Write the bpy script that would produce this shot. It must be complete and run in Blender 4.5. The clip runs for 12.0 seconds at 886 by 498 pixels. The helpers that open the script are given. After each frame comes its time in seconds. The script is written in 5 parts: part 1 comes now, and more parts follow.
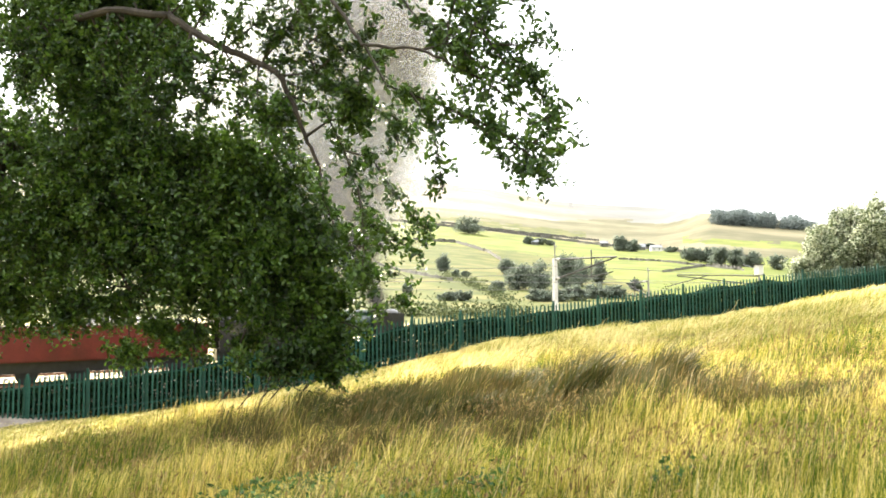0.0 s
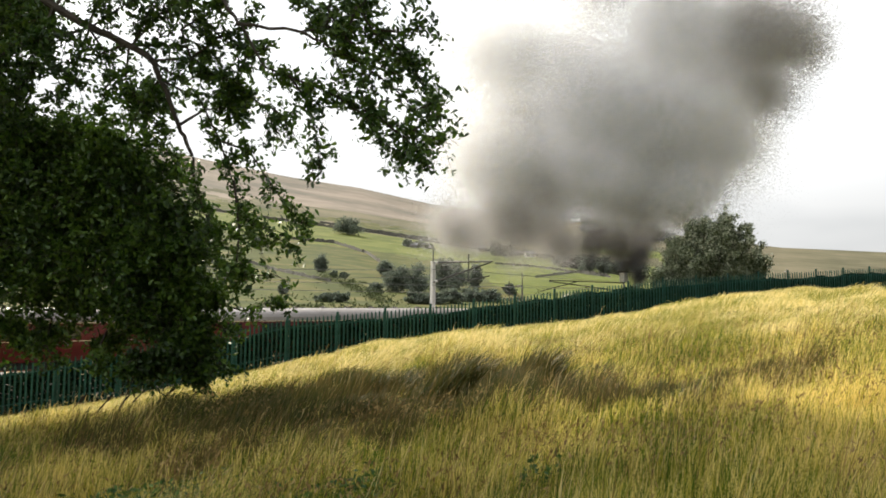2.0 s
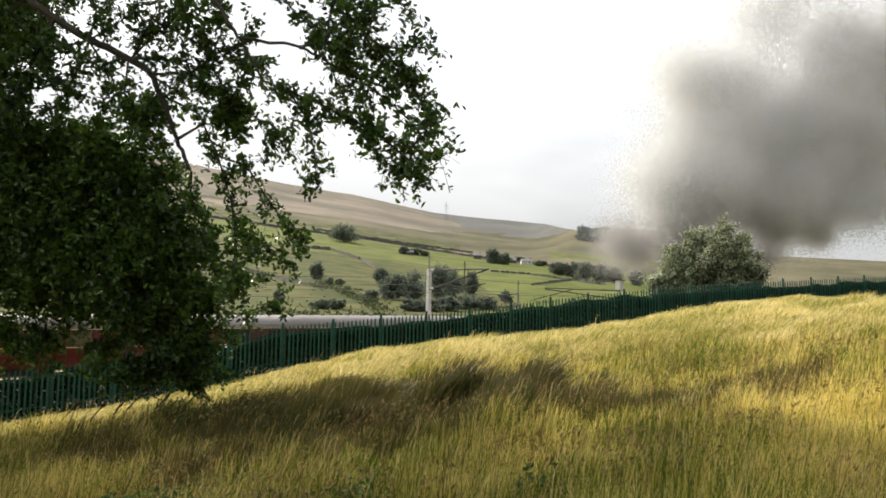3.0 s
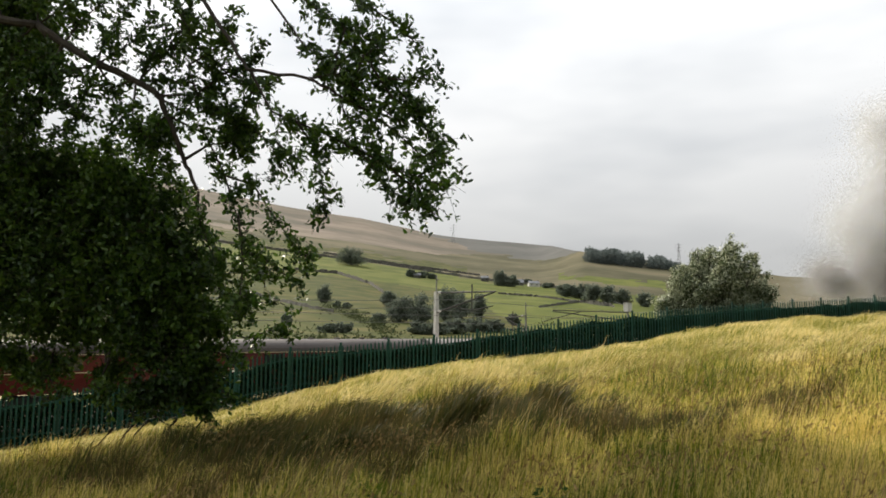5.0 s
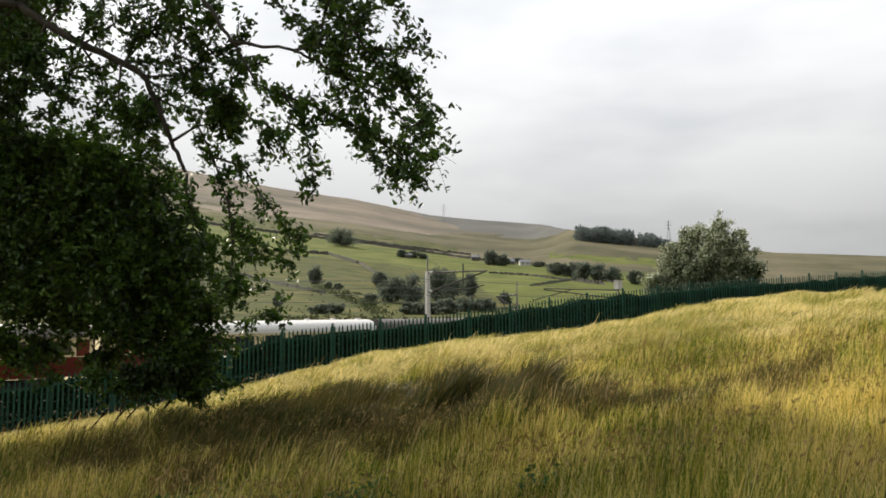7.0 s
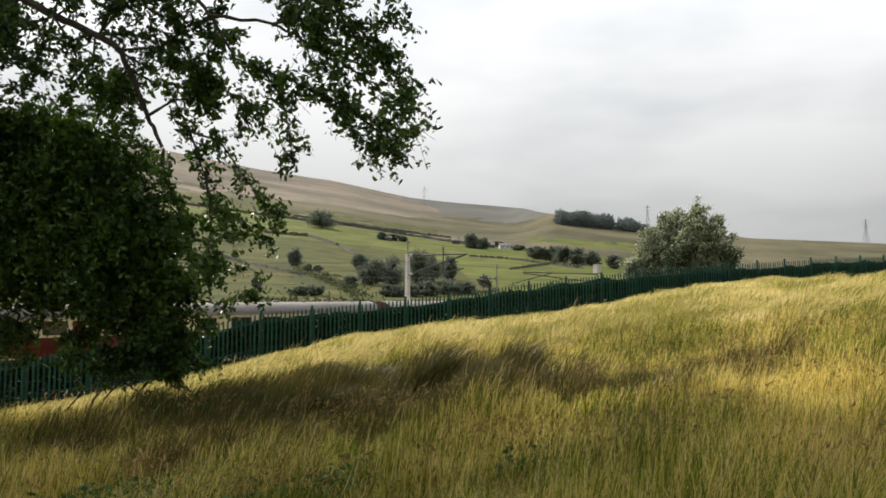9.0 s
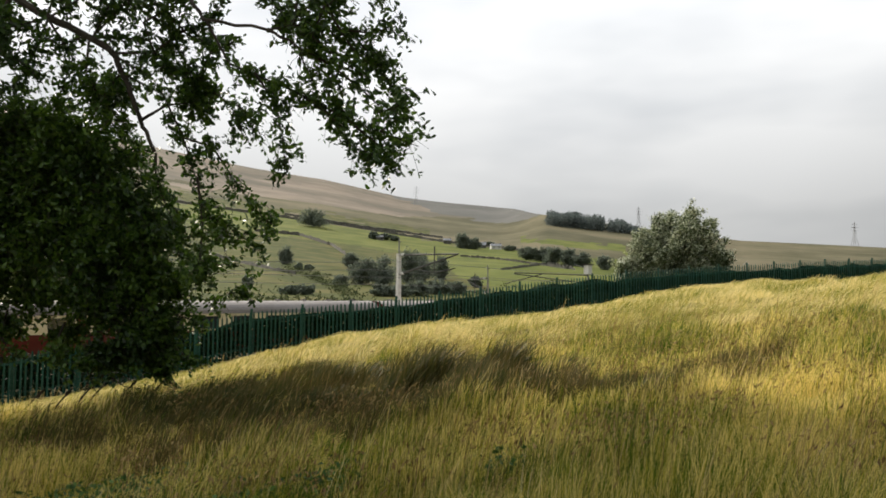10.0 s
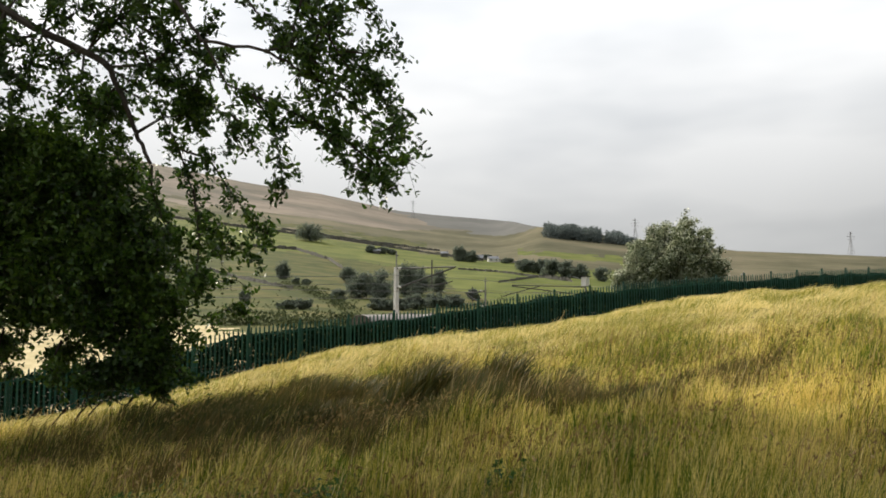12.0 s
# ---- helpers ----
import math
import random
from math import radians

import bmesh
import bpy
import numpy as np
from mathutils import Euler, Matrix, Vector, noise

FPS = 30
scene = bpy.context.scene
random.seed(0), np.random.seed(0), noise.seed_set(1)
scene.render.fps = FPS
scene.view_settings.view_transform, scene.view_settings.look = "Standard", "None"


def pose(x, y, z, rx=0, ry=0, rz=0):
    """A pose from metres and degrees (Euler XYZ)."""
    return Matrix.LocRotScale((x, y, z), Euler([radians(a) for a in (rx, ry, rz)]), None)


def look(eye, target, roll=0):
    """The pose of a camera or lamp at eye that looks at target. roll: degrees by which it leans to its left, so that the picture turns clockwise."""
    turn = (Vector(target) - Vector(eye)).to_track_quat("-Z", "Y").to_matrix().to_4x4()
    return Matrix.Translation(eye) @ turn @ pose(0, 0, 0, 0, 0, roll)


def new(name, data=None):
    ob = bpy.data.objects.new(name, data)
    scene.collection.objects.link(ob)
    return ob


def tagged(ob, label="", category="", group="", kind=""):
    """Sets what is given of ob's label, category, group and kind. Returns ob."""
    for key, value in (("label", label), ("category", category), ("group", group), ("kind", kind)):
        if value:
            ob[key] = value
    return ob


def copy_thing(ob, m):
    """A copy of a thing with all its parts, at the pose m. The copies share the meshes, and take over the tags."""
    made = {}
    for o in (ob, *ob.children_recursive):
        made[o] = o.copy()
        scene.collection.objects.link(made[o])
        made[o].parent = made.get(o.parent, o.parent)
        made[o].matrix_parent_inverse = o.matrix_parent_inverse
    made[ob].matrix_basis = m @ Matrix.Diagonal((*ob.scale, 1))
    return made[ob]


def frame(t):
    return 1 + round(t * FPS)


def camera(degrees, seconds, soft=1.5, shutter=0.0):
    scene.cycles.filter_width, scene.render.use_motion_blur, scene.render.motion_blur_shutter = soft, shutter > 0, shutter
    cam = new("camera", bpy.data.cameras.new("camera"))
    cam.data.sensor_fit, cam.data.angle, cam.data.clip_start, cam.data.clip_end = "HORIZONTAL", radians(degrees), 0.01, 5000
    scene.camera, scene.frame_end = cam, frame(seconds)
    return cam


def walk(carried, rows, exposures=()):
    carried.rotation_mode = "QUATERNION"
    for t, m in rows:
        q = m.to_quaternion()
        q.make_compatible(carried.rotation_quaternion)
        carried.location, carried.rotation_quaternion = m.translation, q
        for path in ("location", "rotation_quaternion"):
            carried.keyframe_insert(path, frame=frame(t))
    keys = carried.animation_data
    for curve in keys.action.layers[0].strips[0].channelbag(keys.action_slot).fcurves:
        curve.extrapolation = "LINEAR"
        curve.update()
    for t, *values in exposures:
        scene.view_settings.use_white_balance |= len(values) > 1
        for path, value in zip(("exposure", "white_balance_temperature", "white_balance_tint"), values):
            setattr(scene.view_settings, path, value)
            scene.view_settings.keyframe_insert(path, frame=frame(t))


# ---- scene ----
# ---- camera ----
EYE = 1.6


def aim(yaw, pitch, roll):
    """Pose of the hand-held camera: degrees to the right, up, and of lean."""
    y, p = radians(yaw), radians(pitch)
    return look((0, 0, EYE), (math.sin(y) * math.cos(p), math.cos(y) * math.cos(p), EYE + math.sin(p)), roll)


cam = camera(62, 12.0, soft=1.75)
walk(cam, [(t, aim(yaw, pitch, roll)) for t, yaw, pitch, roll in (
    (0.0, -12.25, 3.70, -0.28), (0.1, -9.25, 3.52, -0.25), (0.2, -9.75, 3.48, -0.2), (0.3, -10.7, 3.47, -0.15), (0.4, -10.88, 3.38, -0.1),
    (0.5, -10.4, 3.48, -0.06), (0.6, -8.93, 3.5, -0.1), (0.7, -8.2, 3.55, -0.15), (0.8, -8.15, 3.65, -0.2), (0.9, -7.05, 3.75, -0.25),
    (1.0, -5.62, 3.82, -0.2), (1.1, -4.5, 3.85, 0.1), (1.2, -4.02, 3.9, 0.3), (1.3, -3.48, 3.88, 0.45), (1.5, -2.59, 3.87, 0.56),
    (2.0, -2.87, 3.88, 0.65), (2.5, -2.71, 4.19, 0.70), (3.0, -2.57, 4.46, 0.81), (5.0, -3.14, 6.22, 0.45), (5.5, -3.35, 5.89, 0.27),
    (6.0, -3.21, 5.28, -0.09), (6.5, -3.13, 4.82, 0.24), (7.0, -2.42, 4.65, -0.22), (9.0, -0.88, 3.32, 0.16), (9.5, -0.43, 3.05, -0.06),
    (10.0, -0.21, 3.32, 0.57), (10.5, -0.06, 3.82, 0.49), (11.0, -0.16, 4.17, -0.11), (11.5, -0.09, 4.51, 0.36), (12.0, 0.0, 4.34, 0.0))],
    exposures=((0.0, 1.95), (0.2, 1.4), (0.5, 1.05), (1.0, 0.7), (1.5, 0.42), (2.5, 0.38), (3.2, 0.15), (5.0, -0.12), (12.0, -0.08)))

# ---- sky and sun ----
SUN_AZ, SUN_EL = -38.0, 36.0
world = bpy.data.worlds.new("sky")
scene.world = world
scene.cycles.transparent_max_bounces = 64
world.use_nodes = True
wn, wl = world.node_tree.nodes, world.node_tree.links
wn.clear()
sky = wn.new("ShaderNodeTexSky")
sky.sky_type, sky.sun_disc = "NISHITA", False
sky.sun_elevation, sky.sun_rotation = radians(SUN_EL), radians(SUN_AZ)
grey = wn.new("ShaderNodeRGB")
grey.outputs[0].default_value = (8.4, 8.8, 9.4, 1)
wcoord = wn.new("ShaderNodeTexCoord")
wmap = wn.new("ShaderNodeMapping")
wmap.inputs["Scale"].default_value = (1.3, 1.3, 4.2)
wl.new(wcoord.outputs["Generated"], wmap.inputs["Vector"])
cloud = wn.new("ShaderNodeTexNoise")
cloud.inputs["Scale"].default_value, cloud.inputs["Detail"].default_value = 1.35, 4
wl.new(wmap.outputs[0], cloud.inputs["Vector"])
tone = wn.new("ShaderNodeValToRGB")
tone.color_ramp.elements[0].position, tone.color_ramp.elements[0].color = 0.34, (6.8, 7.05, 7.3, 1)
tone.color_ramp.elements[1].position, tone.color_ramp.elements[1].color = 0.62, (10.7, 10.7, 10.6, 1)
wl.new(cloud.outputs["Fac"], tone.inputs["Fac"])
cover = wn.new("ShaderNodeMixRGB")
cover.inputs["Fac"].default_value = 0.93
wl.new(sky.outputs[0], cover.inputs[1])
wl.new(tone.outputs[0], cover.inputs[2])
back = wn.new("ShaderNodeBackground")
back.inputs["Strength"].default_value = 0.1
toward = wn.new("ShaderNodeVectorMath")     # the cloud is brighter on the sun's side of the sky
toward.operation = "DOT_PRODUCT"
toward.inputs[1].default_value = (math.sin(radians(SUN_AZ)) * math.cos(radians(SUN_EL)), math.cos(radians(SUN_AZ)) * math.cos(radians(SUN_EL)), math.sin(radians(SUN_EL)))
wl.new(wcoord.outputs["Generated"], toward.inputs[0])
lift = wn.new("ShaderNodeMapRange")
lift.inputs["From Min"].default_value, lift.inputs["From Max"].default_value = -0.6, 0.45
lift.inputs["To Min"].default_value, lift.inputs["To Max"].default_value = 0.35, 1.14
wl.new(toward.outputs["Value"], lift.inputs["Value"])
dome = wn.new("ShaderNodeVectorMath")
dome.operation = "SCALE"
wl.new(cover.outputs[0], dome.inputs[0])
split = wn.new("ShaderNodeSeparateXYZ")
wl.new(wcoord.outputs["Generated"], split.inputs[0])
low = wn.new("ShaderNodeMapRange")           # an overcast sky is duller towards the horizon
low.inputs["From Min"].default_value, low.inputs["From Max"].default_value = 0.1, 0.42
low.inputs["To Min"].default_value, low.inputs["To Max"].default_value = 0.57, 1.22
wl.new(split.outputs["Z"], low.inputs["Value"])
both = wn.new("ShaderNodeMath")
both.operation = "MULTIPLY"
wl.new(lift.outputs[0], both.inputs[0])
wl.new(low.outputs[0], both.inputs[1])
wl.new(both.outputs[0], dome.inputs["Scale"])
wl.new(dome.outputs[0], back.inputs["Color"])
wl.new(back.outputs[0], wn.new("ShaderNodeOutputWorld").inputs["Surface"])

sun = new("sun", bpy.data.lights.new("sun", "SUN"))
sun.data.energy, sun.data.angle, sun.data.color = 5.0, radians(2), (1.0, 0.9, 0.74)
az, el = radians(SUN_AZ), radians(SUN_EL)
sun.matrix_world = look((0, 0, 60), (-math.sin(az) * math.cos(el) * 60, -math.cos(az) * math.cos(el) * 60, 60 - math.sin(el) * 60))


# ---- materials ----
def material(name, colours, rough=0.7, metal=0.0, scale=8.0, fine=60.0, bump=0.1, island=0.0, through_light=0.0, objects=0.0, spec=0.3, stretch=(1, 1, 1), gain=1.0, clear=0.0):
    """Procedural surface: a ramp of colours over noise at two scales, with relief. island, objects: how far single pieces differ."""
    m = bpy.data.materials.new(name)
    m.use_nodes = True
    n, l = m.node_tree.nodes, m.node_tree.links
    b = n["Principled BSDF"]
    b.inputs["Roughness"].default_value, b.inputs["Metallic"].default_value = rough, metal
    b.inputs["Specular IOR Level"].default_value = spec
    co = n.new("ShaderNodeTexCoord")
    mp = n.new("ShaderNodeMapping")
    mp.inputs["Scale"].default_value = stretch
    l.new(co.outputs["Object"], mp.inputs["Vector"])
    a, c = n.new("ShaderNodeTexNoise"), n.new("ShaderNodeTexNoise")
    for node, s in ((a, scale), (c, fine)):
        node.inputs["Scale"].default_value, node.inputs["Detail"].default_value = s, 4
        l.new(mp.outputs[0], node.inputs["Vector"])

    def add(x, y, k):
        s = n.new("ShaderNodeMath")
        s.operation, s.inputs[1].default_value = "MULTIPLY_ADD", k
        l.new(y, s.inputs[0])
        l.new(x, s.inputs[2])
        off = n.new("ShaderNodeMath")
        off.operation, off.inputs[1].default_value = "SUBTRACT", k / 2
        l.new(s.outputs[0], off.inputs[0])
        return off.outputs[0]
    wide = n.new("ShaderNodeMapRange")
    wide.clamp = False
    wide.inputs["To Min"].default_value, wide.inputs["To Max"].default_value = 0.5 - gain / 2, 0.5 + gain / 2
    l.new(a.outputs["Fac"], wide.inputs["Value"])
    fac = add(wide.outputs[0], c.outputs["Fac"], 0.5)
    if island:
        fac = add(fac, n.new("ShaderNodeNewGeometry").outputs["Random Per Island"], island)
    if objects:
        fac = add(fac, n.new("ShaderNodeObjectInfo").outputs["Random"], objects)
    ramp = n.new("ShaderNodeValToRGB")
    ramp.color_ramp.elements[0].position, ramp.color_ramp.elements[1].position = 0.25, 0.75
    while len(ramp.color_ramp.elements) < len(colours):
        ramp.color_ramp.elements.new(0.5)
    for i, (e, col) in enumerate(zip(ramp.color_ramp.elements, colours)):
        e.position, e.color = 0.25 + 0.5 * i / max(1, len(colours) - 1), (*col, 1)
    l.new(fac, ramp.inputs["Fac"])
    l.new(ramp.outputs[0], b.inputs["Base Color"])
    if bump:
        bp = n.new("ShaderNodeBump")
        bp.inputs["Strength"].default_value, bp.inputs["Distance"].default_value = bump, 0.02
        l.new(c.outputs["Fac"], bp.inputs["Height"])
        l.new(bp.outputs[0], b.inputs["Normal"])
    if through_light:
        tr, mix = n.new("ShaderNodeBsdfTranslucent"), n.new("ShaderNodeMixShader")
        mix.inputs[0].default_value = through_light
        l.new(ramp.outputs[0], tr.inputs["Color"])
        l.new(b.outputs[0], mix.inputs[1])
        l.new(tr.outputs[0], mix.inputs[2])
        l.new(mix.outputs[0], n["Material Output"].inputs["Surface"])
        if clear:
            veil, thin = n.new("ShaderNodeBsdfTransparent"), n.new("ShaderNodeMixShader")
            thin.inputs[0].default_value = clear
            l.new(mix.outputs[0], thin.inputs[1])
            l.new(veil.outputs[0], thin.inputs[2])
            l.new(thin.outputs[0], n["Material Output"].inputs["Surface"])
    return m


MEADOW = material("meadow_soil", [(0.08, 0.09, 0.018), (0.15, 0.135, 0.035), (0.22, 0.18, 0.06)], 0.95, scale=0.35, fine=9, bump=0.4)
BLADES = material("tall_grass", [(0.055, 0.105, 0.008), (0.165, 0.205, 0.016), (0.46, 0.385, 0.055), (0.82, 0.66, 0.22)], 0.6, scale=0.42, fine=0.16, bump=0, island=0.8, through_light=0.5, gain=1.5)
STALK = material("straw", [(0.28, 0.2, 0.06), (0.5, 0.38, 0.14), (0.78, 0.64, 0.32)], 0.6, scale=0.6, fine=3, bump=0, island=0.5, through_light=0.3)
NETTLE = material("nettle_leaf", [(0.03, 0.07, 0.012), (0.06, 0.12, 0.02), (0.1, 0.17, 0.035)], 0.5, scale=0.8, fine=6, bump=0, island=0.6, through_light=0.3)
BROWGRASS = material("bleached_grass", [(0.17, 0.20, 0.025), (0.42, 0.37, 0.07), (0.7, 0.57, 0.19), (0.88, 0.76, 0.38)], 0.55, scale=0.5, fine=0.16, bump=0, island=0.7, through_light=0.42, gain=1.6)
SEDGE = material("sedge_head", [(0.12, 0.078, 0.026), (0.23, 0.15, 0.055), (0.38, 0.27, 0.11)], 0.7, scale=0.6, fine=3, bump=0, island=0.5, through_light=0.25)
RUSH = material("dark_rush", [(0.034, 0.046, 0.008), (0.082, 0.078, 0.016), (0.17, 0.12, 0.038)], 0.6, scale=0.5, fine=3, bump=0, island=0.5, through_light=0.3)
PASTURE = material("pasture", [(0.072, 0.092, 0.017), (0.102, 0.122, 0.024), (0.14, 0.15, 0.038)], 0.95, scale=0.03, fine=0.3, bump=0, spec=0.1, gain=1.5)
ROUGH = material("rough_pasture", [(0.04, 0.052, 0.012), (0.066, 0.076, 0.018), (0.11, 0.1, 0.034)], 0.95, scale=0.045, fine=0.4, bump=0, spec=0.1, gain=1.7)
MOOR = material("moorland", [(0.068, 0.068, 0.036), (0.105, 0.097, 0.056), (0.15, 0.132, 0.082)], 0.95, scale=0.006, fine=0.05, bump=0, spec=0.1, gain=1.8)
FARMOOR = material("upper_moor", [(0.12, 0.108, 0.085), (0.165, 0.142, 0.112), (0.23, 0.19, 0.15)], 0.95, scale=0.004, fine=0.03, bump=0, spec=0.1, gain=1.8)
# far ridge: moor colour greyed so that distance haze is painted in
HAZY_RIDGE = material("hazy_ridge", [(0.095, 0.096, 0.092), (0.12, 0.12, 0.114), (0.15, 0.147, 0.138)], 0.95, scale=0.004, fine=0.03, bump=0, spec=0.1)
BALLAST = material("ballast", [(0.12, 0.10, 0.085), (0.2, 0.17, 0.14), (0.3, 0.27, 0.23)], 0.95, scale=1.5, fine=22, bump=0.8)
BANK = material("dry_bank", [(0.3, 0.245, 0.11), (0.42, 0.35, 0.18), (0.54, 0.46, 0.27)], 0.95, scale=0.5, fine=6, bump=0.5)
FENCE = material("green_paint", [(0.010, 0.05, 0.038), (0.015, 0.072, 0.055), (0.022, 0.10, 0.076)], 0.5, scale=2, fine=40, bump=0.05, objects=0.4)
BARK = material("bark", [(0.016, 0.013, 0.010), (0.035, 0.029, 0.022), (0.06, 0.05, 0.04)], 0.9, scale=5, fine=45, bump=0.8, stretch=(1, 1, 0.4))
LEAF = material("oak_leaf", [(0.015, 0.04, 0.006), (0.04, 0.088, 0.01), (0.08, 0.145, 0.018)], 0.42, scale=0.8, fine=7, bump=0, island=0.6, through_light=0.35, spec=0.35)
BRAMBLE = material("bramble_leaf", [(0.012, 0.03, 0.02), (0.02, 0.048, 0.03), (0.034, 0.07, 0.04)], 0.85, scale=0.8, fine=6, bump=0, island=0.6, through_light=0.08, spec=0.05)
SILVER = material("willow_leaf", [(0.06, 0.085, 0.03), (0.17, 0.205, 0.1), (0.58, 0.61, 0.45)], 0.4, scale=0.6, fine=4, bump=0, island=0.75, through_light=0.3, spec=0.5)
# skyline wood: conifer green lifted to grey-green, which paints in distance haze
HAZY_PINE = material("conifer", [(0.11, 0.14, 0.132), (0.15, 0.18, 0.172), (0.19, 0.22, 0.212)], 0.9, scale=0.1, fine=0.9, bump=0, island=0.5, through_light=0.3)
# far trees: leaf green paled and greyed, the haze of distance in its colour
HAZY_SHRUB = material("hazy_foliage", [(0.115, 0.145, 0.11), (0.155, 0.185, 0.145), (0.2, 0.23, 0.18)], 0.8, scale=0.12, fine=0.9, bump=0, island=0.6, through_light=0.35)
GORSE = material("gorse", [(0.05, 0.066, 0.03), (0.075, 0.095, 0.042), (0.11, 0.125, 0.06)], 0.9, scale=0.12, fine=0.9, bump=0, island=0.6, through_light=0.25, spec=0.1)
CONCRETE = material("pale_concrete", [(0.5, 0.49, 0.46), (0.66, 0.65, 0.62), (0.74, 0.73, 0.7)], 0.8, scale=1.5, fine=25, bump=0.3)
STEEL = material("galvanised_steel", [(0.16, 0.16, 0.16), (0.24, 0.24, 0.24), (0.32, 0.32, 0.32)], 0.5, 0.6, scale=3, fine=30, bump=0.1)
DARKSTEEL = material("weathered_steel", [(0.05, 0.05, 0.048), (0.08, 0.078, 0.074), (0.12, 0.115, 0.11)], 0.75, 0.0, scale=3, fine=30, bump=0.1)
RUST = material("rail_steel", [(0.1, 0.05, 0.03), (0.17, 0.09, 0.05), (0.24, 0.15, 0.1)], 0.6, 0.3, scale=4, fine=40, bump=0.2)
STONE = material("field_stone", [(0.07, 0.07, 0.06), (0.13, 0.125, 0.11), (0.22, 0.21, 0.19)], 0.95, scale=0.6, fine=3, bump=0.5)
SLATE = material("slate_roof", [(0.14, 0.15, 0.17), (0.22, 0.23, 0.25), (0.3, 0.31, 0.33)], 0.6, scale=0.5, fine=6, bump=0.3)
RENDERWALL = material("limewash", [(0.55, 0.54, 0.5), (0.7, 0.69, 0.65), (0.78, 0.77, 0.73)], 0.9, scale=0.7, fine=9, bump=0.2)
MAROON = material("maroon_paint", [(0.065, 0.006, 0.006), (0.10, 0.009, 0.009), (0.13, 0.014, 0.013)], 0.35, scale=1, fine=15, bump=0.03, spec=0.5)
CARMINE = material("carmine_paint", [(0.08, 0.009, 0.006), (0.12, 0.014, 0.009), (0.15, 0.02, 0.014)], 0.35, scale=1, fine=15, bump=0.03, spec=0.5)
CREAM = material("cream_paint", [(0.6, 0.5, 0.3), (0.7, 0.6, 0.38), (0.76, 0.66, 0.44)], 0.35, scale=1, fine=15, bump=0.03, spec=0.5)
GREYROOF = material("grey_roof_paint", [(0.17, 0.15, 0.14), (0.23, 0.21, 0.2), (0.29, 0.27, 0.26)], 0.5, scale=0.8, fine=12, bump=0.05, stretch=(0.3, 1, 1))
DARKROOF = material("sooty_roof_paint", [(0.07, 0.06, 0.055), (0.11, 0.095, 0.09), (0.15, 0.135, 0.125)], 0.55, scale=0.8, fine=12, bump=0.05, stretch=(0.3, 1, 1))
WHITEROOF = material("white_roof_paint", [(0.66, 0.65, 0.64), (0.76, 0.75, 0.74), (0.82, 0.81, 0.8)], 0.45, scale=0.8, fine=12, bump=0.05, stretch=(0.3, 1, 1))
BLACK = material("black_enamel", [(0.012, 0.012, 0.012), (0.02, 0.02, 0.02), (0.035, 0.033, 0.03)], 0.35, scale=2, fine=20, bump=0.05, spec=0.5)
BOILER = material("boiler_paint", [(0.012, 0.03, 0.018), (0.018, 0.045, 0.028), (0.03, 0.06, 0.04)], 0.18, scale=2, fine=20, bump=0.02, spec=0.8)
COAL = material("coal", [(0.01, 0.01, 0.01), (0.025, 0.025, 0.026), (0.05, 0.05, 0.052)], 0.5, scale=4, fine=18, bump=1.0)
GLASS = material("dark_glass", [(0.02, 0.022, 0.025), (0.03, 0.032, 0.035), (0.04, 0.042, 0.045)], 0.08, scale=1, fine=4, bump=0, spec=0.8)
SOOT = material("dark_smoke", [(0.10, 0.095, 0.105), (0.14, 0.135, 0.145), (0.19, 0.185, 0.195)], 1.0, scale=0.6, fine=3, bump=0, island=0.3, through_light=0.45, spec=0, clear=0.74)
MURK = material("brown_smoke", [(0.5, 0.49, 0.485), (0.6, 0.59, 0.585), (0.69, 0.68, 0.68)], 1.0, scale=0.5, fine=2, bump=0, island=0.3, through_light=0.5, spec=0, clear=0.77)
SMOKE = material("grey_smoke", [(0.76, 0.765, 0.78), (0.84, 0.845, 0.86), (0.9, 0.905, 0.92)], 1.0, scale=0.5, fine=2, bump=0, island=0.3, through_light=0.5, spec=0, clear=0.82)
STEAM = material("white_steam", [(0.8, 0.8, 0.8), (0.86, 0.86, 0.86), (0.9, 0.9, 0.9)], 1.0, scale=0.6, fine=3, bump=0, island=0.2, through_light=0.5, spec=0, clear=0.4)


# ---- building helpers ----
def mesh_of(name, bm, mat):
    me = bpy.data.meshes.new(name)
    bm.to_mesh(me)
    bm.free()
    me.materials.append(mat)
    return me


def part(name, bm, mat, parent, label="", m=None, smooth=False):
    me = mesh_of(name, bm, mat)
    if smooth:
        me.shade_smooth()
    ob = new(name, me)
    ob.parent = parent
    if m is not None:
        ob.matrix_local = m
    return tagged(ob, label)


def shared(name, me, parent, m):
    ob = new(name, me)
    ob.parent = parent
    ob.matrix_local = m
    return ob


def box(bm, x0, x1, y0, y1, z0, z1, bevel=0.0, m=None):
    r = bmesh.ops.create_cube(bm, size=1)
    bmesh.ops.transform(bm, matrix=Matrix.Translation(((x0 + x1) / 2, (y0 + y1) / 2, (z0 + z1) / 2)) @ Matrix.Diagonal((x1 - x0, y1 - y0, z1 - z0, 1)), verts=r["verts"])
    if m is not None:
        bmesh.ops.transform(bm, matrix=m, verts=r["verts"])
    if bevel:
        es = list({e for v in r["verts"] for e in v.link_edges})
        bmesh.ops.bevel(bm, geom=es, offset=bevel, segments=2, affect="EDGES")
    return bm


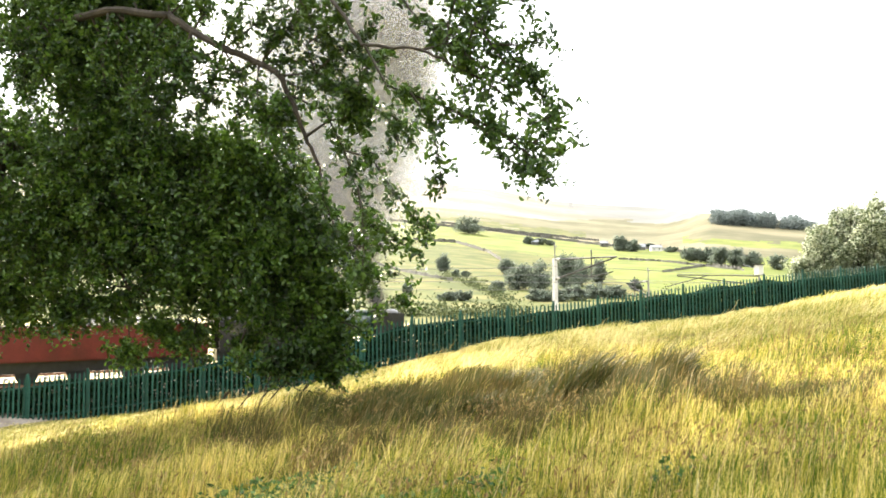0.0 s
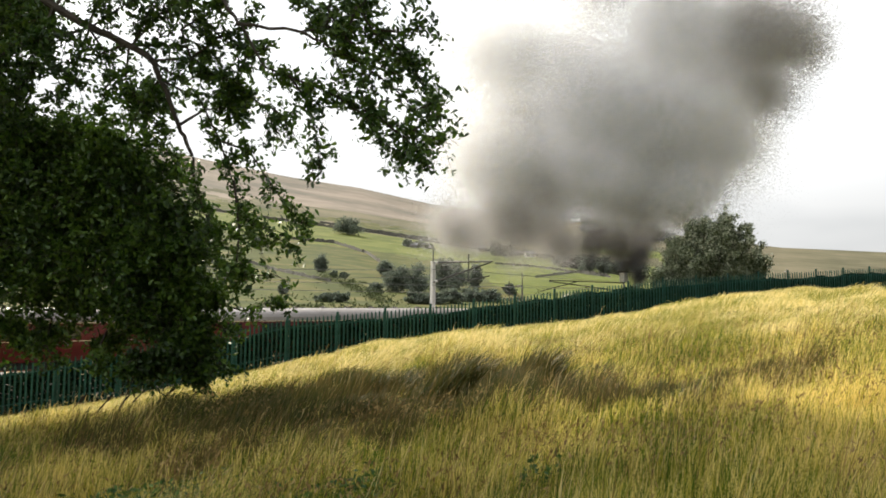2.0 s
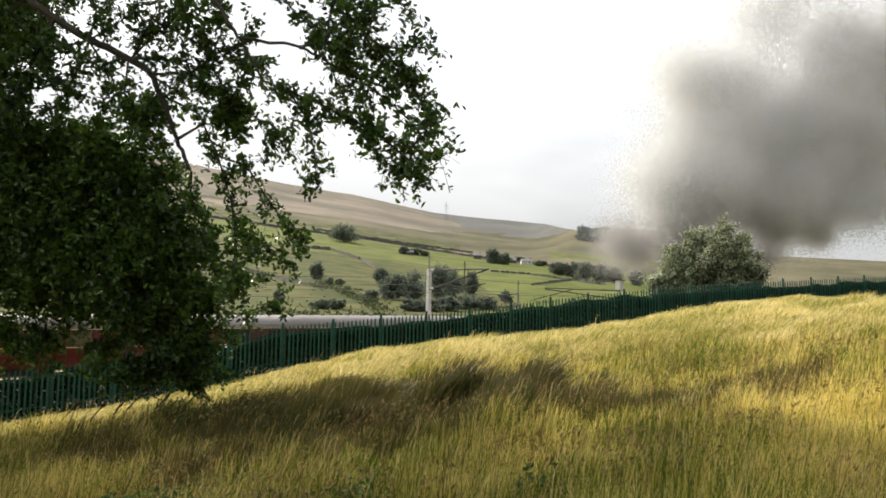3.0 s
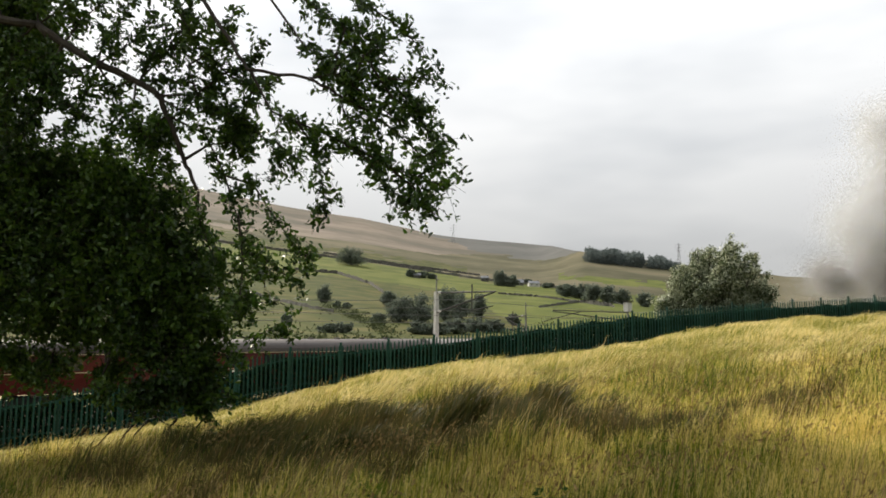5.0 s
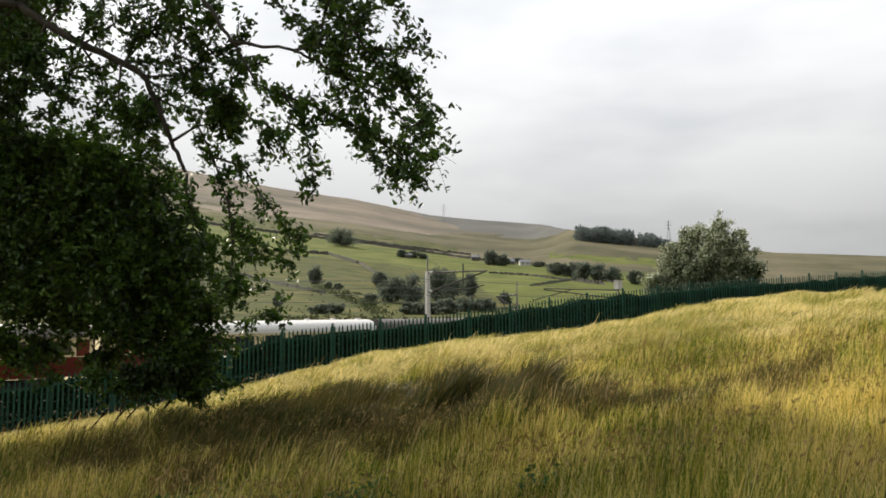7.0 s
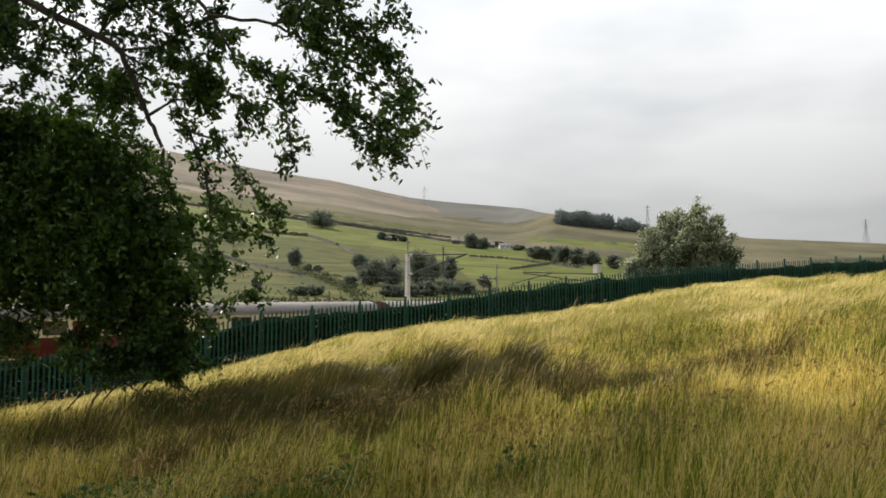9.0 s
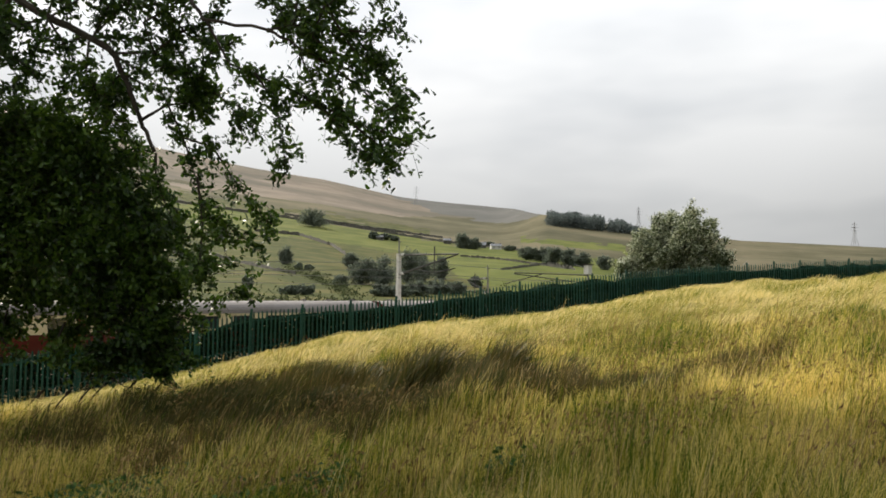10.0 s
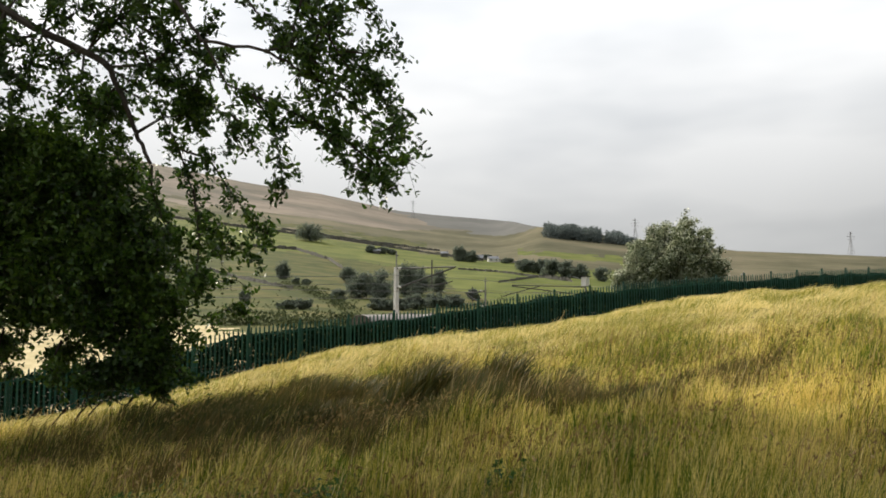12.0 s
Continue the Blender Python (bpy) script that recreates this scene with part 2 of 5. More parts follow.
def tube(bm, pts, radii, sides=8, cap=True):
    """A tapered pipe along points."""
    pts = [Vector(p) for p in pts]
    rings = []
    for i, p in enumerate(pts):
        d = (pts[min(i + 1, len(pts) - 1)] - pts[max(i - 1, 0)]).normalized()
        a = d.orthogonal().normalized() if i == 0 else (a - d * a.dot(d)).normalized()
        b = d.cross(a)
        rings.append([bm.verts.new(p + radii[i] * (math.cos(k * math.tau / sides) * a + math.sin(k * math.tau / sides) * b)) for k in range(sides)])
    for r, s in zip(rings, rings[1:]):
        for k in range(sides):
            bm.faces.new((r[k], r[(k + 1) % sides], s[(k + 1) % sides], s[k]))
    if cap:
        bm.faces.new(rings[0][::-1])
        bm.faces.new(rings[-1])
    return bm


def extrude_x(bm, profile, x0, x1):
    """A closed profile of (y, z) drawn out along x."""
    a = [bm.verts.new((x0, y, z)) for y, z in profile]
    b = [bm.verts.new((x1, y, z)) for y, z in profile]
    n = len(profile)
    for i in range(n):
        bm.faces.new((a[i], a[(i + 1) % n], b[(i + 1) % n], b[i]))
    bm.faces.new(a[::-1])
    bm.faces.new(b)
    bmesh.ops.recalc_face_normals(bm, faces=bm.faces)
    return bm


def raw_mesh(name, verts, faces_flat, sizes, mat):
    """A mesh straight from arrays."""
    me = bpy.data.meshes.new(name)
    me.vertices.add(len(verts))
    me.vertices.foreach_set("co", np.asarray(verts, dtype=np.float32).ravel())
    sizes = np.asarray(sizes, dtype=np.int32)
    me.loops.add(len(faces_flat))
    me.loops.foreach_set("vertex_index", np.asarray(faces_flat, dtype=np.int32))
    me.polygons.add(len(sizes))
    me.polygons.foreach_set("loop_start", np.concatenate([[0], np.cumsum(sizes)[:-1]]).astype(np.int32))
    me.update(calc_edges=True)
    me.materials.append(mat)
    return me


# ---- lie of the land ----
FENCE_A, FENCE_D = np.array((-10.3, 39.4)), np.array((2.5, 1.14))   # a post, and the step from post to post
BAY = float(np.hypot(*FENCE_D))
FN = np.array((-FENCE_D[1], FENCE_D[0])) / BAY                     # square to the fence, away from the meadow
FDIST = float(FENCE_A @ FN)
MAST = np.array((-3.8, 60.0))
TRACK_TURN = 40.0
TD = np.array((math.cos(radians(TRACK_TURN)), math.sin(radians(TRACK_TURN))))
RAIL = EYE - 4.55
FENCE_H = 2.4
TOP_K = (-10, -4.6, -3.1, -1.1, 0, 3, 6, 9, 12, 16, 20)
TOP_Z = (-4.6, -3.3, -2.75, -1.75, -1.15, -0.43, 0.55, 1.45, 2.05, 2.7, 3.2)


def fence_base(k):
    return EYE + np.interp(k, TOP_K, TOP_Z) - FENCE_H


SKY_U = (-1.3, -0.9, -0.45, -0.26, -0.17, -0.06, 0.01, 0.09, 0.13, 0.25, 0.4, 0.6, 0.9, 1.3)
SKY_V = (0.1, 0.17, 0.187, 0.16, 0.149, 0.128, 0.12, 0.113, 0.105, 0.088, 0.068, 0.056, 0.05, 0.04)


# the brow: how far the meadow swells up before it falls to the fence, by bearing
BROW_U = (-0.34, -0.28, -0.22, -0.14, -0.066, -0.02, 0.056, 0.133, 0.194, 0.278, 0.355, 0.43, 0.51, 0.6)
BROW_H = (-0.56, 0.19, 0.31, 0.47, 0.49, 0.49, 0.33, 0.28, 0.31, 0.47, 0.45, 0.34, -0.24, -0.48)


def ease(w):
    w = np.clip(w, 0, 1)
    return w * w * (3 - 2 * w)


def ripple(x, y, s, seed):
    """Cheap smooth unevenness, about -1 to 1, with waves s metres long."""
    r = np.random.RandomState(seed)
    out = 0
    for i in range(5):
        a, ph, k = r.rand() * math.tau, r.rand() * math.tau, math.tau / (s * (0.6 + 0.9 * r.rand()))
        out = out + np.sin((x * math.cos(a) + y * math.sin(a)) * k + ph + 0.9 * np.sin((x * math.sin(a) - y * math.cos(a)) * k * 0.7 + ph))
    return out / 3.2


def land(x, y):
    """Height of the ground."""
    x, y = np.asarray(x, float), np.asarray(y, float)
    r = np.hypot(x, y) + 1e-6
    dn = x * FN[0] + y * FN[1]
    k = ((x - FENCE_A[0]) * FENCE_D[0] + (y - FENCE_A[1]) * FENCE_D[1]) / BAY ** 2
    plane = -0.02 + 0.13 * x + 0.010 * y
    fx, fy = FENCE_A[0] + k * FENCE_D[0], FENCE_A[1] + k * FENCE_D[1]
    at_fence = -0.02 + 0.13 * fx + 0.010 * fy
    w = np.clip((dn - 17) / (FDIST - 17), 0, 1)
    near = plane - (at_fence - fence_base(k)) * (0.45 * w + 0.55 * ease(w))
    near = np.where(dn > FDIST, fence_base(k) - 0.02 * (dn - FDIST), near)
    near = near + ripple(x, y, 5.0, 1) * 0.10 * (1 - w) + ripple(x, y, 1.9, 2) * 0.065 * (1 - w)
    dt = np.abs((x - MAST[0]) * TD[1] - (y - MAST[1]) * TD[0] - 1.6)
    u = np.clip(np.where(y > 1, x / np.maximum(y, 1), np.sign(x) * 1.3), -1.3, 1.3)
    near = near + np.interp(u, BROW_U, BROW_H) * np.exp(-((dn - 25) / 6.5) ** 2) * (y > 1)
    vsky = np.interp(u, SKY_U, SKY_V)
    crest = np.log(2600 - 1150 * ease((u - 0.06) / 0.08))
    lr = np.log(np.maximum(r, 60))
    lr = np.where(lr > math.log(700), math.log(700) + (lr - math.log(700)) * (math.log(2600 / 700)) / (crest - math.log(700)), lr)
    g = np.interp(lr, np.log((60, 115, 180, 700, 2600, 3200, 9000)), (0, 0, 0.12, 0.56, 1, 1, 0.3))
    far = EYE + r * (-0.035 + (vsky + 0.035) * g)
    far = far + ripple(x, y, 130, 3) * np.clip(r - 120, 0, 300) * 0.004 * (1 - ease((r - 300) / 500)) + ripple(x, y, 520, 5) * np.clip(r - 700, 0, 1500) * 0.0014
    blend = ease((r - 78) / 50)
    h = near * (1 - blend) + far * blend
    cut = 1 - ease((dt - 4.5) / 9.0)
    cut = cut * (1 - ease((dt - 3) / 3) * (dn < FDIST + 1))
    return h * (1 - cut) + (RAIL - 0.55) * cut


def spot(u, d, sink=0.0):
    """The point of the ground at the bearing u (metres right per metre ahead), d metres ahead."""
    return Vector((u * d, d, float(land(u * d, d)) - sink))


def upslope(u, rise, sink=0.0):
    """The point of the far slope at the bearing u that stands at the given rise over the eye's level."""
    d = np.exp(np.linspace(math.log(112), math.log(2500), 500))
    r = d * math.sqrt(1 + u * u)
    hit = np.argmax((land(u * d, d) - EYE) / r >= rise)
    return spot(u, float(d[hit]) if hit else 115.0, sink)


def build_ground():
    front = np.radians(np.arange(-47, 47.01, 0.22))
    rest = np.radians(np.linspace(47, 313, 90)[1:-1])
    ang = np.concatenate([front, rest])
    rad = np.concatenate([np.linspace(0.4, 6, 14), 6 * np.exp(np.linspace(0, math.log(4900 / 6), 330))[1:]])
    A, R = np.meshgrid(ang, rad)
    X, Y = R * np.sin(A), R * np.cos(A)
    Z = land(X, Y)
    na, nr = len(ang), len(rad)
    verts = np.stack([X, Y, Z], -1).reshape(-1, 3)
    i = np.arange(nr - 1)[:, None] * na
    j = np.arange(na)[None]
    j2 = (j + 1) % na
    quads = np.stack([i + j, i + j2, i + na + j2, i + na + j], -1).reshape(-1, 4)[:, ::-1]
    verts = np.concatenate([verts, [[0, 0, float(land(0, 0))]]])
    fan = np.stack([np.arange(na), (np.arange(na) + 1) % na, np.full(na, len(verts) - 1)], -1)
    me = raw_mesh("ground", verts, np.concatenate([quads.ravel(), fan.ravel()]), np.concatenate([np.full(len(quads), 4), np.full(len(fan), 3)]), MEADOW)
    for m in (BALLAST, BANK, ROUGH, PASTURE, MOOR, FARMOOR, HAZY_RIDGE):
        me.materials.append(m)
    c = verts[quads].mean(1)
    x, y = c[:, 0], c[:, 1]
    r = np.hypot(x, y)
    u = x / np.maximum(y, 1)
    dn = x * FN[0] + y * FN[1]
    dt = np.abs((x - MAST[0]) * TD[1] - (y - MAST[1]) * TD[0] - 1.6)
    idx = np.zeros(len(c), int)
    idx[dn > FDIST + 0.6] = 2
    idx[(r > 95) & (dn > FDIST)] = 3
    rj = r * (1 + 0.05 * ripple(x, y, 160, 8))
    rise = (c[:, 2] - EYE) / r + 0.003 * ripple(x, y, 90, 9) + 0.0015 * ripple(x, y, 31, 10)
    far_side = (dn > 45) & (r > 110)
    field_top = np.interp(u, (-0.4, -0.26, -0.14, 0.0, 0.16, 0.24, 0.3), (0.115, 0.10, 0.088, 0.067, 0.05, 0.044, -0.03))
    field_foot = np.interp(u, (-0.4, -0.26, -0.14, -0.03, 0.02, 0.16), (0.09, 0.076, 0.062, 0.05, 0.018, -0.02))
    idx[far_side & (rise > field_foot)] = 4
    idx[far_side & (rise > field_top)] = 5
    idx[far_side & (rise > field_top + 0.004) & (rise < field_top + 0.013) & (u < -0.02)] = 3
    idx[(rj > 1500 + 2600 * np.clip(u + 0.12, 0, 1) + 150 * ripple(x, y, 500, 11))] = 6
    # the furthest ridge gets the moor with haze in its colour
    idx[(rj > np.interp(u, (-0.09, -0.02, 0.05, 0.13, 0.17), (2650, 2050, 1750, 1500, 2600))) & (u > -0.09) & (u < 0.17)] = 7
    idx[(dn > FDIST + 0.6) & (r < 95) & (u > -0.28)] = 3
    idx[far_side & (rise > field_top + 0.012) & (rise < field_top + 0.019) & (u > 0.1) & (u < 0.25)] = 4
    idx[(dn > FDIST + 0.6) & (r < 135) & (u < np.interp(r, (60, 100, 135), (-0.25, -0.27, -0.3)) + 0.02 * ripple(x, y, 9, 12))] = 2
    idx[(dt < 5.2) & (dn > 20)] = 1
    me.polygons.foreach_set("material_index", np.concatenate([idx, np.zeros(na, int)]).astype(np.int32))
    me.shade_smooth()
    return tagged(new("ground", me), "grassy hillside falling to a railway with pasture and brown moor beyond", "ground", kind="structure")


build_ground()


# ---- grass ----
def blades(name, n, r0, r1, a0, a1, mat, tall, wide, lean, seed, keep=None, power=1.0, wind=34, short=False):
    """Many bent, tapering blades on the meadow, combed over by the wind, as one object."""
    rs = np.random.RandomState(seed)
    r = (r0 ** power + (r1 ** power - r0 ** power) * rs.rand(n)) ** (1 / power)
    a = np.radians(a0 + (a1 - a0) * rs.rand(n))
    x, y = r * np.sin(a), r * np.cos(a)
    ok = (x * FN[0] + y * FN[1]) < FDIST - 0.4
    if keep is not None:
        ok &= keep(x, y, rs)
    x, y, r = x[ok], y[ok], r[ok]
    n = len(x)
    z = land(x, y) - 0.03
    tuft = 0.8 + 0.34 * ripple(x, y, 2.3, 23) + 0.3 * ripple(x, y, 0.9, 24)
    low = 1.0 - 0.4 * ease((x * FN[0] + y * FN[1] - 16) / 10)
    h = tall * (0.5 + 0.65 * rs.rand(n)) * np.clip(tuft, 0.4, 1.3) * low
    w = wide * (0.6 + 0.8 * rs.rand(n)) * (0.35 + r / 9.0)
    bend = lean * (0.35 + 1.0 * rs.rand(n)) * h * (1 + 0.35 * ripple(x, y, 3.1, 25))
    dirn = np.radians(4 + wind * rs.randn(n) + 16 * ripple(x, y, 3.7, 26))
    bx, by = np.cos(dirn) * bend, np.sin(dirn) * bend * 0.6
    t = rs.rand(n) * math.tau
    wx, wy = np.cos(t) * w / 2, np.sin(t) * w / 2 * 0.5
    P = np.empty((n, 7, 3))
    for i, (f, k) in enumerate(((0.0, 0.0), (0.6, 0.4), (0.84, 0.62)) if short else ((0.0, 0.0), (0.5, 0.22), (0.84, 0.62))):
        for j, s in enumerate((-1, 1)):
            wk = (1.0, 0.85, 0.55)[i]
            P[:, 2 * i + j] = np.stack([x + bx * k + s * wx * wk, y + by * k + s * wy * wk, z + h * f], -1)
    P[:, 6] = np.stack([x + bx * 1.05, y + by * 1.05, z + h * 0.93], -1)
    if short:
        P = P[:, [0, 1, 2, 3, 6]]
        base = np.arange(n)[:, None] * 5
        flat = np.concatenate([base + np.array([0, 1, 3, 2]), base + np.array([2, 3, 4])], 1)
        return new(name, raw_mesh(name, P.reshape(-1, 3), flat.ravel(), np.tile([4, 3], n), mat))
    base = np.arange(n)[:, None] * 7
    flat = np.concatenate([base + np.array([0, 1, 3, 2]), base + np.array([2, 3, 5, 4]), base + np.array([4, 5, 6])], 1)
    return new(name, raw_mesh(name, P.reshape(-1, 3), flat.ravel(), np.tile([4, 4, 3], n), mat))


tagged(blades("meadow_grass", 270000, 2.6, 15, -46, 42, BLADES, 0.43, 0.0056, 0.36, 3, power=1.1, wind=75), "tall olive and golden meadow grass bent over by the wind", "grass", kind="stuff")
tagged(blades("hillside_grass", 330000, 12.5, 46, -46, 42, BROWGRASS, 0.4, 0.0054, 1.2, 4, power=1.0, wind=48, short=True), "pale dry grass combed flat over the brow of the hill", "grass", kind="stuff")


def seed_heads():
    """Places of the dark seed heads that stand over the grass in drifts."""
    rs = np.random.RandomState(44)
    n = 60000
    r, a = 4.2 + 11 * rs.rand(n) ** 0.8, np.radians(-42 + 80 * rs.rand(n))
    x, y = r * np.sin(a), r * np.cos(a)
    ok = rs.rand(n) < np.clip(0.14 + 0.4 * ripple(x, y, 2.4, 73) + 0.25 * ripple(x, y, 0.8, 74), 0.02, 1)
    x, y = x[ok], y[ok]
    return np.column_stack([x, y, land(x, y) + 0.3 + 0.26 * rs.rand(len(x))])


# stands of rushes: middle, half widths
STANDS = ((-2.4, 11.2, 2.8, 0.9), (0.1, 9.4, 1.5, 0.9), (-2.3, 9.6, 2.8, 1.2), (1.9, 8.6, 1.4, 0.5), (-0.2, 8.6, 1.2, 0.6), (3.2, 9.0, 1.0, 0.4), (-1.6, 7.6, 1.6, 0.5))


def in_stands(x, y, rs):
    d = np.min([((x - a) / w) ** 2 + ((y - c) / h) ** 2 for a, c, w, h in STANDS], axis=0)
    return rs.rand(len(x)) < np.clip(1.15 + 0.5 * ripple(x, y, 1.1, 71) - 0.75 * d, 0, 1)


def by_plants(x, y, rs):
    return rs.rand(len(x)) < np.clip(0.45 + 0.6 * ripple(x, y, 1.7, 72), 0.06, 1)


swaying = [tagged(blades("rush_patches", 230000, 7.5, 17, -40, 30, RUSH, 0.6, 0.0066, 0.34, 6, keep=in_stands, power=1.2), "dark brownish rushes in patches among the grass", "rushes", kind="stuff"),
           tagged(blades("seed_stalks", 17000, 3.0, 22, -46, 42, STALK, 0.66, 0.0042, 0.42, 9, keep=by_plants), "thin straw-coloured seed stalks above the grass", "grass", kind="stuff"),
           tagged(blades("brown_sedge", 12000, 3.6, 15, -44, 40, SEDGE, 0.66, 0.0062, 0.38, 10, keep=by_plants), "rusty brown sedge heads mixed into the grass", "sedge", kind="stuff")]


def tussock(x, y, half, tall, n, seed):
    """One clump of rushes, thick at the foot and blown over at the top."""
    rs = np.random.RandomState(seed)
    px, py = rs.randn(n) * half * 0.5, rs.randn(n) * half * 0.24
    z = land(x + px, y + py) - float(land(x, y)) - 0.04
    h = tall * (0.35 + 0.75 * rs.rand(n)) * np.exp(-0.5 * (px / half) ** 2)
    bend = h * (0.1 + 0.75 * rs.rand(n))
    side = rs.randn(n) * 0.3 * h
    t = rs.rand(n) * math.tau
    w = 0.005 + 0.006 * rs.rand(n)
    wx, wy = np.cos(t) * w, np.sin(t) * w
    P = np.empty((n, 7, 3))
    for i, (f, k, q) in enumerate(((0, 0, 1), (0.5, 0.2, 0.85), (0.85, 0.62, 0.5))):
        for j, s in enumerate((-1, 1)):
            P[:, 2 * i + j] = np.stack([px + bend * k + s * wx * q, py + side * k + s * wy * q, z + h * f], -1)
    P[:, 6] = np.stack([px + bend, py + side, z + h], -1)
    base = np.arange(n)[:, None] * 7
    flat = np.concatenate([base + np.array(q) for q in ([0, 1, 3, 2], [2, 3, 5, 4], [4, 5, 6])], 1)
    ob = new("rush_tussock", raw_mesh("rush_tussock", P.reshape(-1, 3), flat.ravel(), np.tile([4, 4, 3], n), RUSH))
    ob.location = (x, y, float(land(x, y)))
    return tagged(ob, "dark brown-green tussock of rushes bowed by the wind", "rushes", kind="stuff")


tussocks = [tussock(x, y, w, h, n, 90 + i) for i, (x, y, w, h, n) in enumerate((
    (0.6, 9.8, 0.5, 0.92, 1300), (-0.35, 9.8, 0.6, 0.9, 1400), (0.1, 9.6, 0.9, 0.66, 1300), (0.2, 9.2, 1.0, 0.55, 1100), (-1.5, 10.8, 0.8, 0.7, 1500), (-2.3, 11.2, 0.8, 0.68, 1400), (-3.2, 11.6, 0.9, 0.68, 1300), (-4.1, 11.9, 0.8, 0.64, 1000),
    (1.7, 10.6, 0.7, 0.45, 800), (-0.2, 8.9, 0.8, 0.46, 1200), (2.3, 8.0, 0.6, 0.38, 700), (-1.7, 9.4, 0.9, 0.55, 1900), (-3.0, 9.8, 0.9, 0.55, 1900)))]


def weeds():
    """Leafy green nettles low down in the shade of the oak."""
    rs = np.random.RandomState(12)
    spots = np.column_stack([-1.75 + 0.75 * rs.randn(46), 5.5 + 0.4 * rs.randn(46)])
    s = spots[rs.randint(0, 46, 3000)] + rs.randn(3000, 2) * 0.11
    z = land(s[:, 0], s[:, 1]) + 0.1 + 0.24 * rs.rand(3000)
    return np.column_stack([s, z])


# ---- railway ----
def on_track(s, side=0.0, z=0.0):
    """A point s metres along the line from the mast, side metres towards the meadow, z above the rail."""
    p = MAST + TD * s + np.array((TD[1], -TD[0])) * side
    return Vector((p[0], p[1], RAIL + z))


NEAR_LINE = 2.6      # the train's line lies this far on the meadow's side of the masts
def track(side):
    road = tagged(new("railway_track"), "steel rails on concrete sleepers in stone ballast", "track", kind="structure")
    road.matrix_world = pose(*on_track(0, side), 0, 0, TRACK_TURN)
    for y in (-0.75, 0.75):
        bm = bmesh.new()
        extrude_x(bm, [(y - 0.07, -0.15), (y + 0.07, -0.15), (y + 0.035, -0.05), (y + 0.035, 0), (y - 0.035, 0), (y - 0.035, -0.05)], -150, 300)
        part("rail", bm, RUST, road)
    bm = bmesh.new()
    box(bm, -0.13, 0.13, -1.25, 1.25, -0.33, -0.16, 0.02)
    me = mesh_of("sleeper", bm, CONCRETE)
    for i in range(130):
        shared("sleeper", me, road, pose(-50 + i * 0.7, 0, 0))
    return road


track(NEAR_LINE)
track(NEAR_LINE - 3.4 - 3.2)

def side_profile(z0, z1, half=1.38):
    """Outline of a coach's side between two heights, bellied a little."""
    zs = [z0 + (z1 - z0) * i / 4 for i in range(5)]
    w = [half - 0.10 * ((z - 2.0) / 1.0) ** 2 * (0.6 if z > 2 else 1.0) for z in zs]
    return [(-a, z) for a, z in zip(w, zs)] + [(a, z) for a, z in reversed(list(zip(w, zs)))]


def wheelset(parent, x, r=0.46):
    bm = bmesh.new()
    for y in (-0.72, 0.72):
        bmesh.ops.create_cone(bm, cap_ends=True, segments=20, radius1=r, radius2=r, depth=0.13, matrix=pose(x, y, r, 90, 0, 0))
    bmesh.ops.create_cone(bm, cap_ends=True, segments=8, radius1=0.07, radius2=0.07, depth=1.4, matrix=pose(x, 0, r, 90, 0, 0))
    return part("wheelset", bm, BLACK, parent)


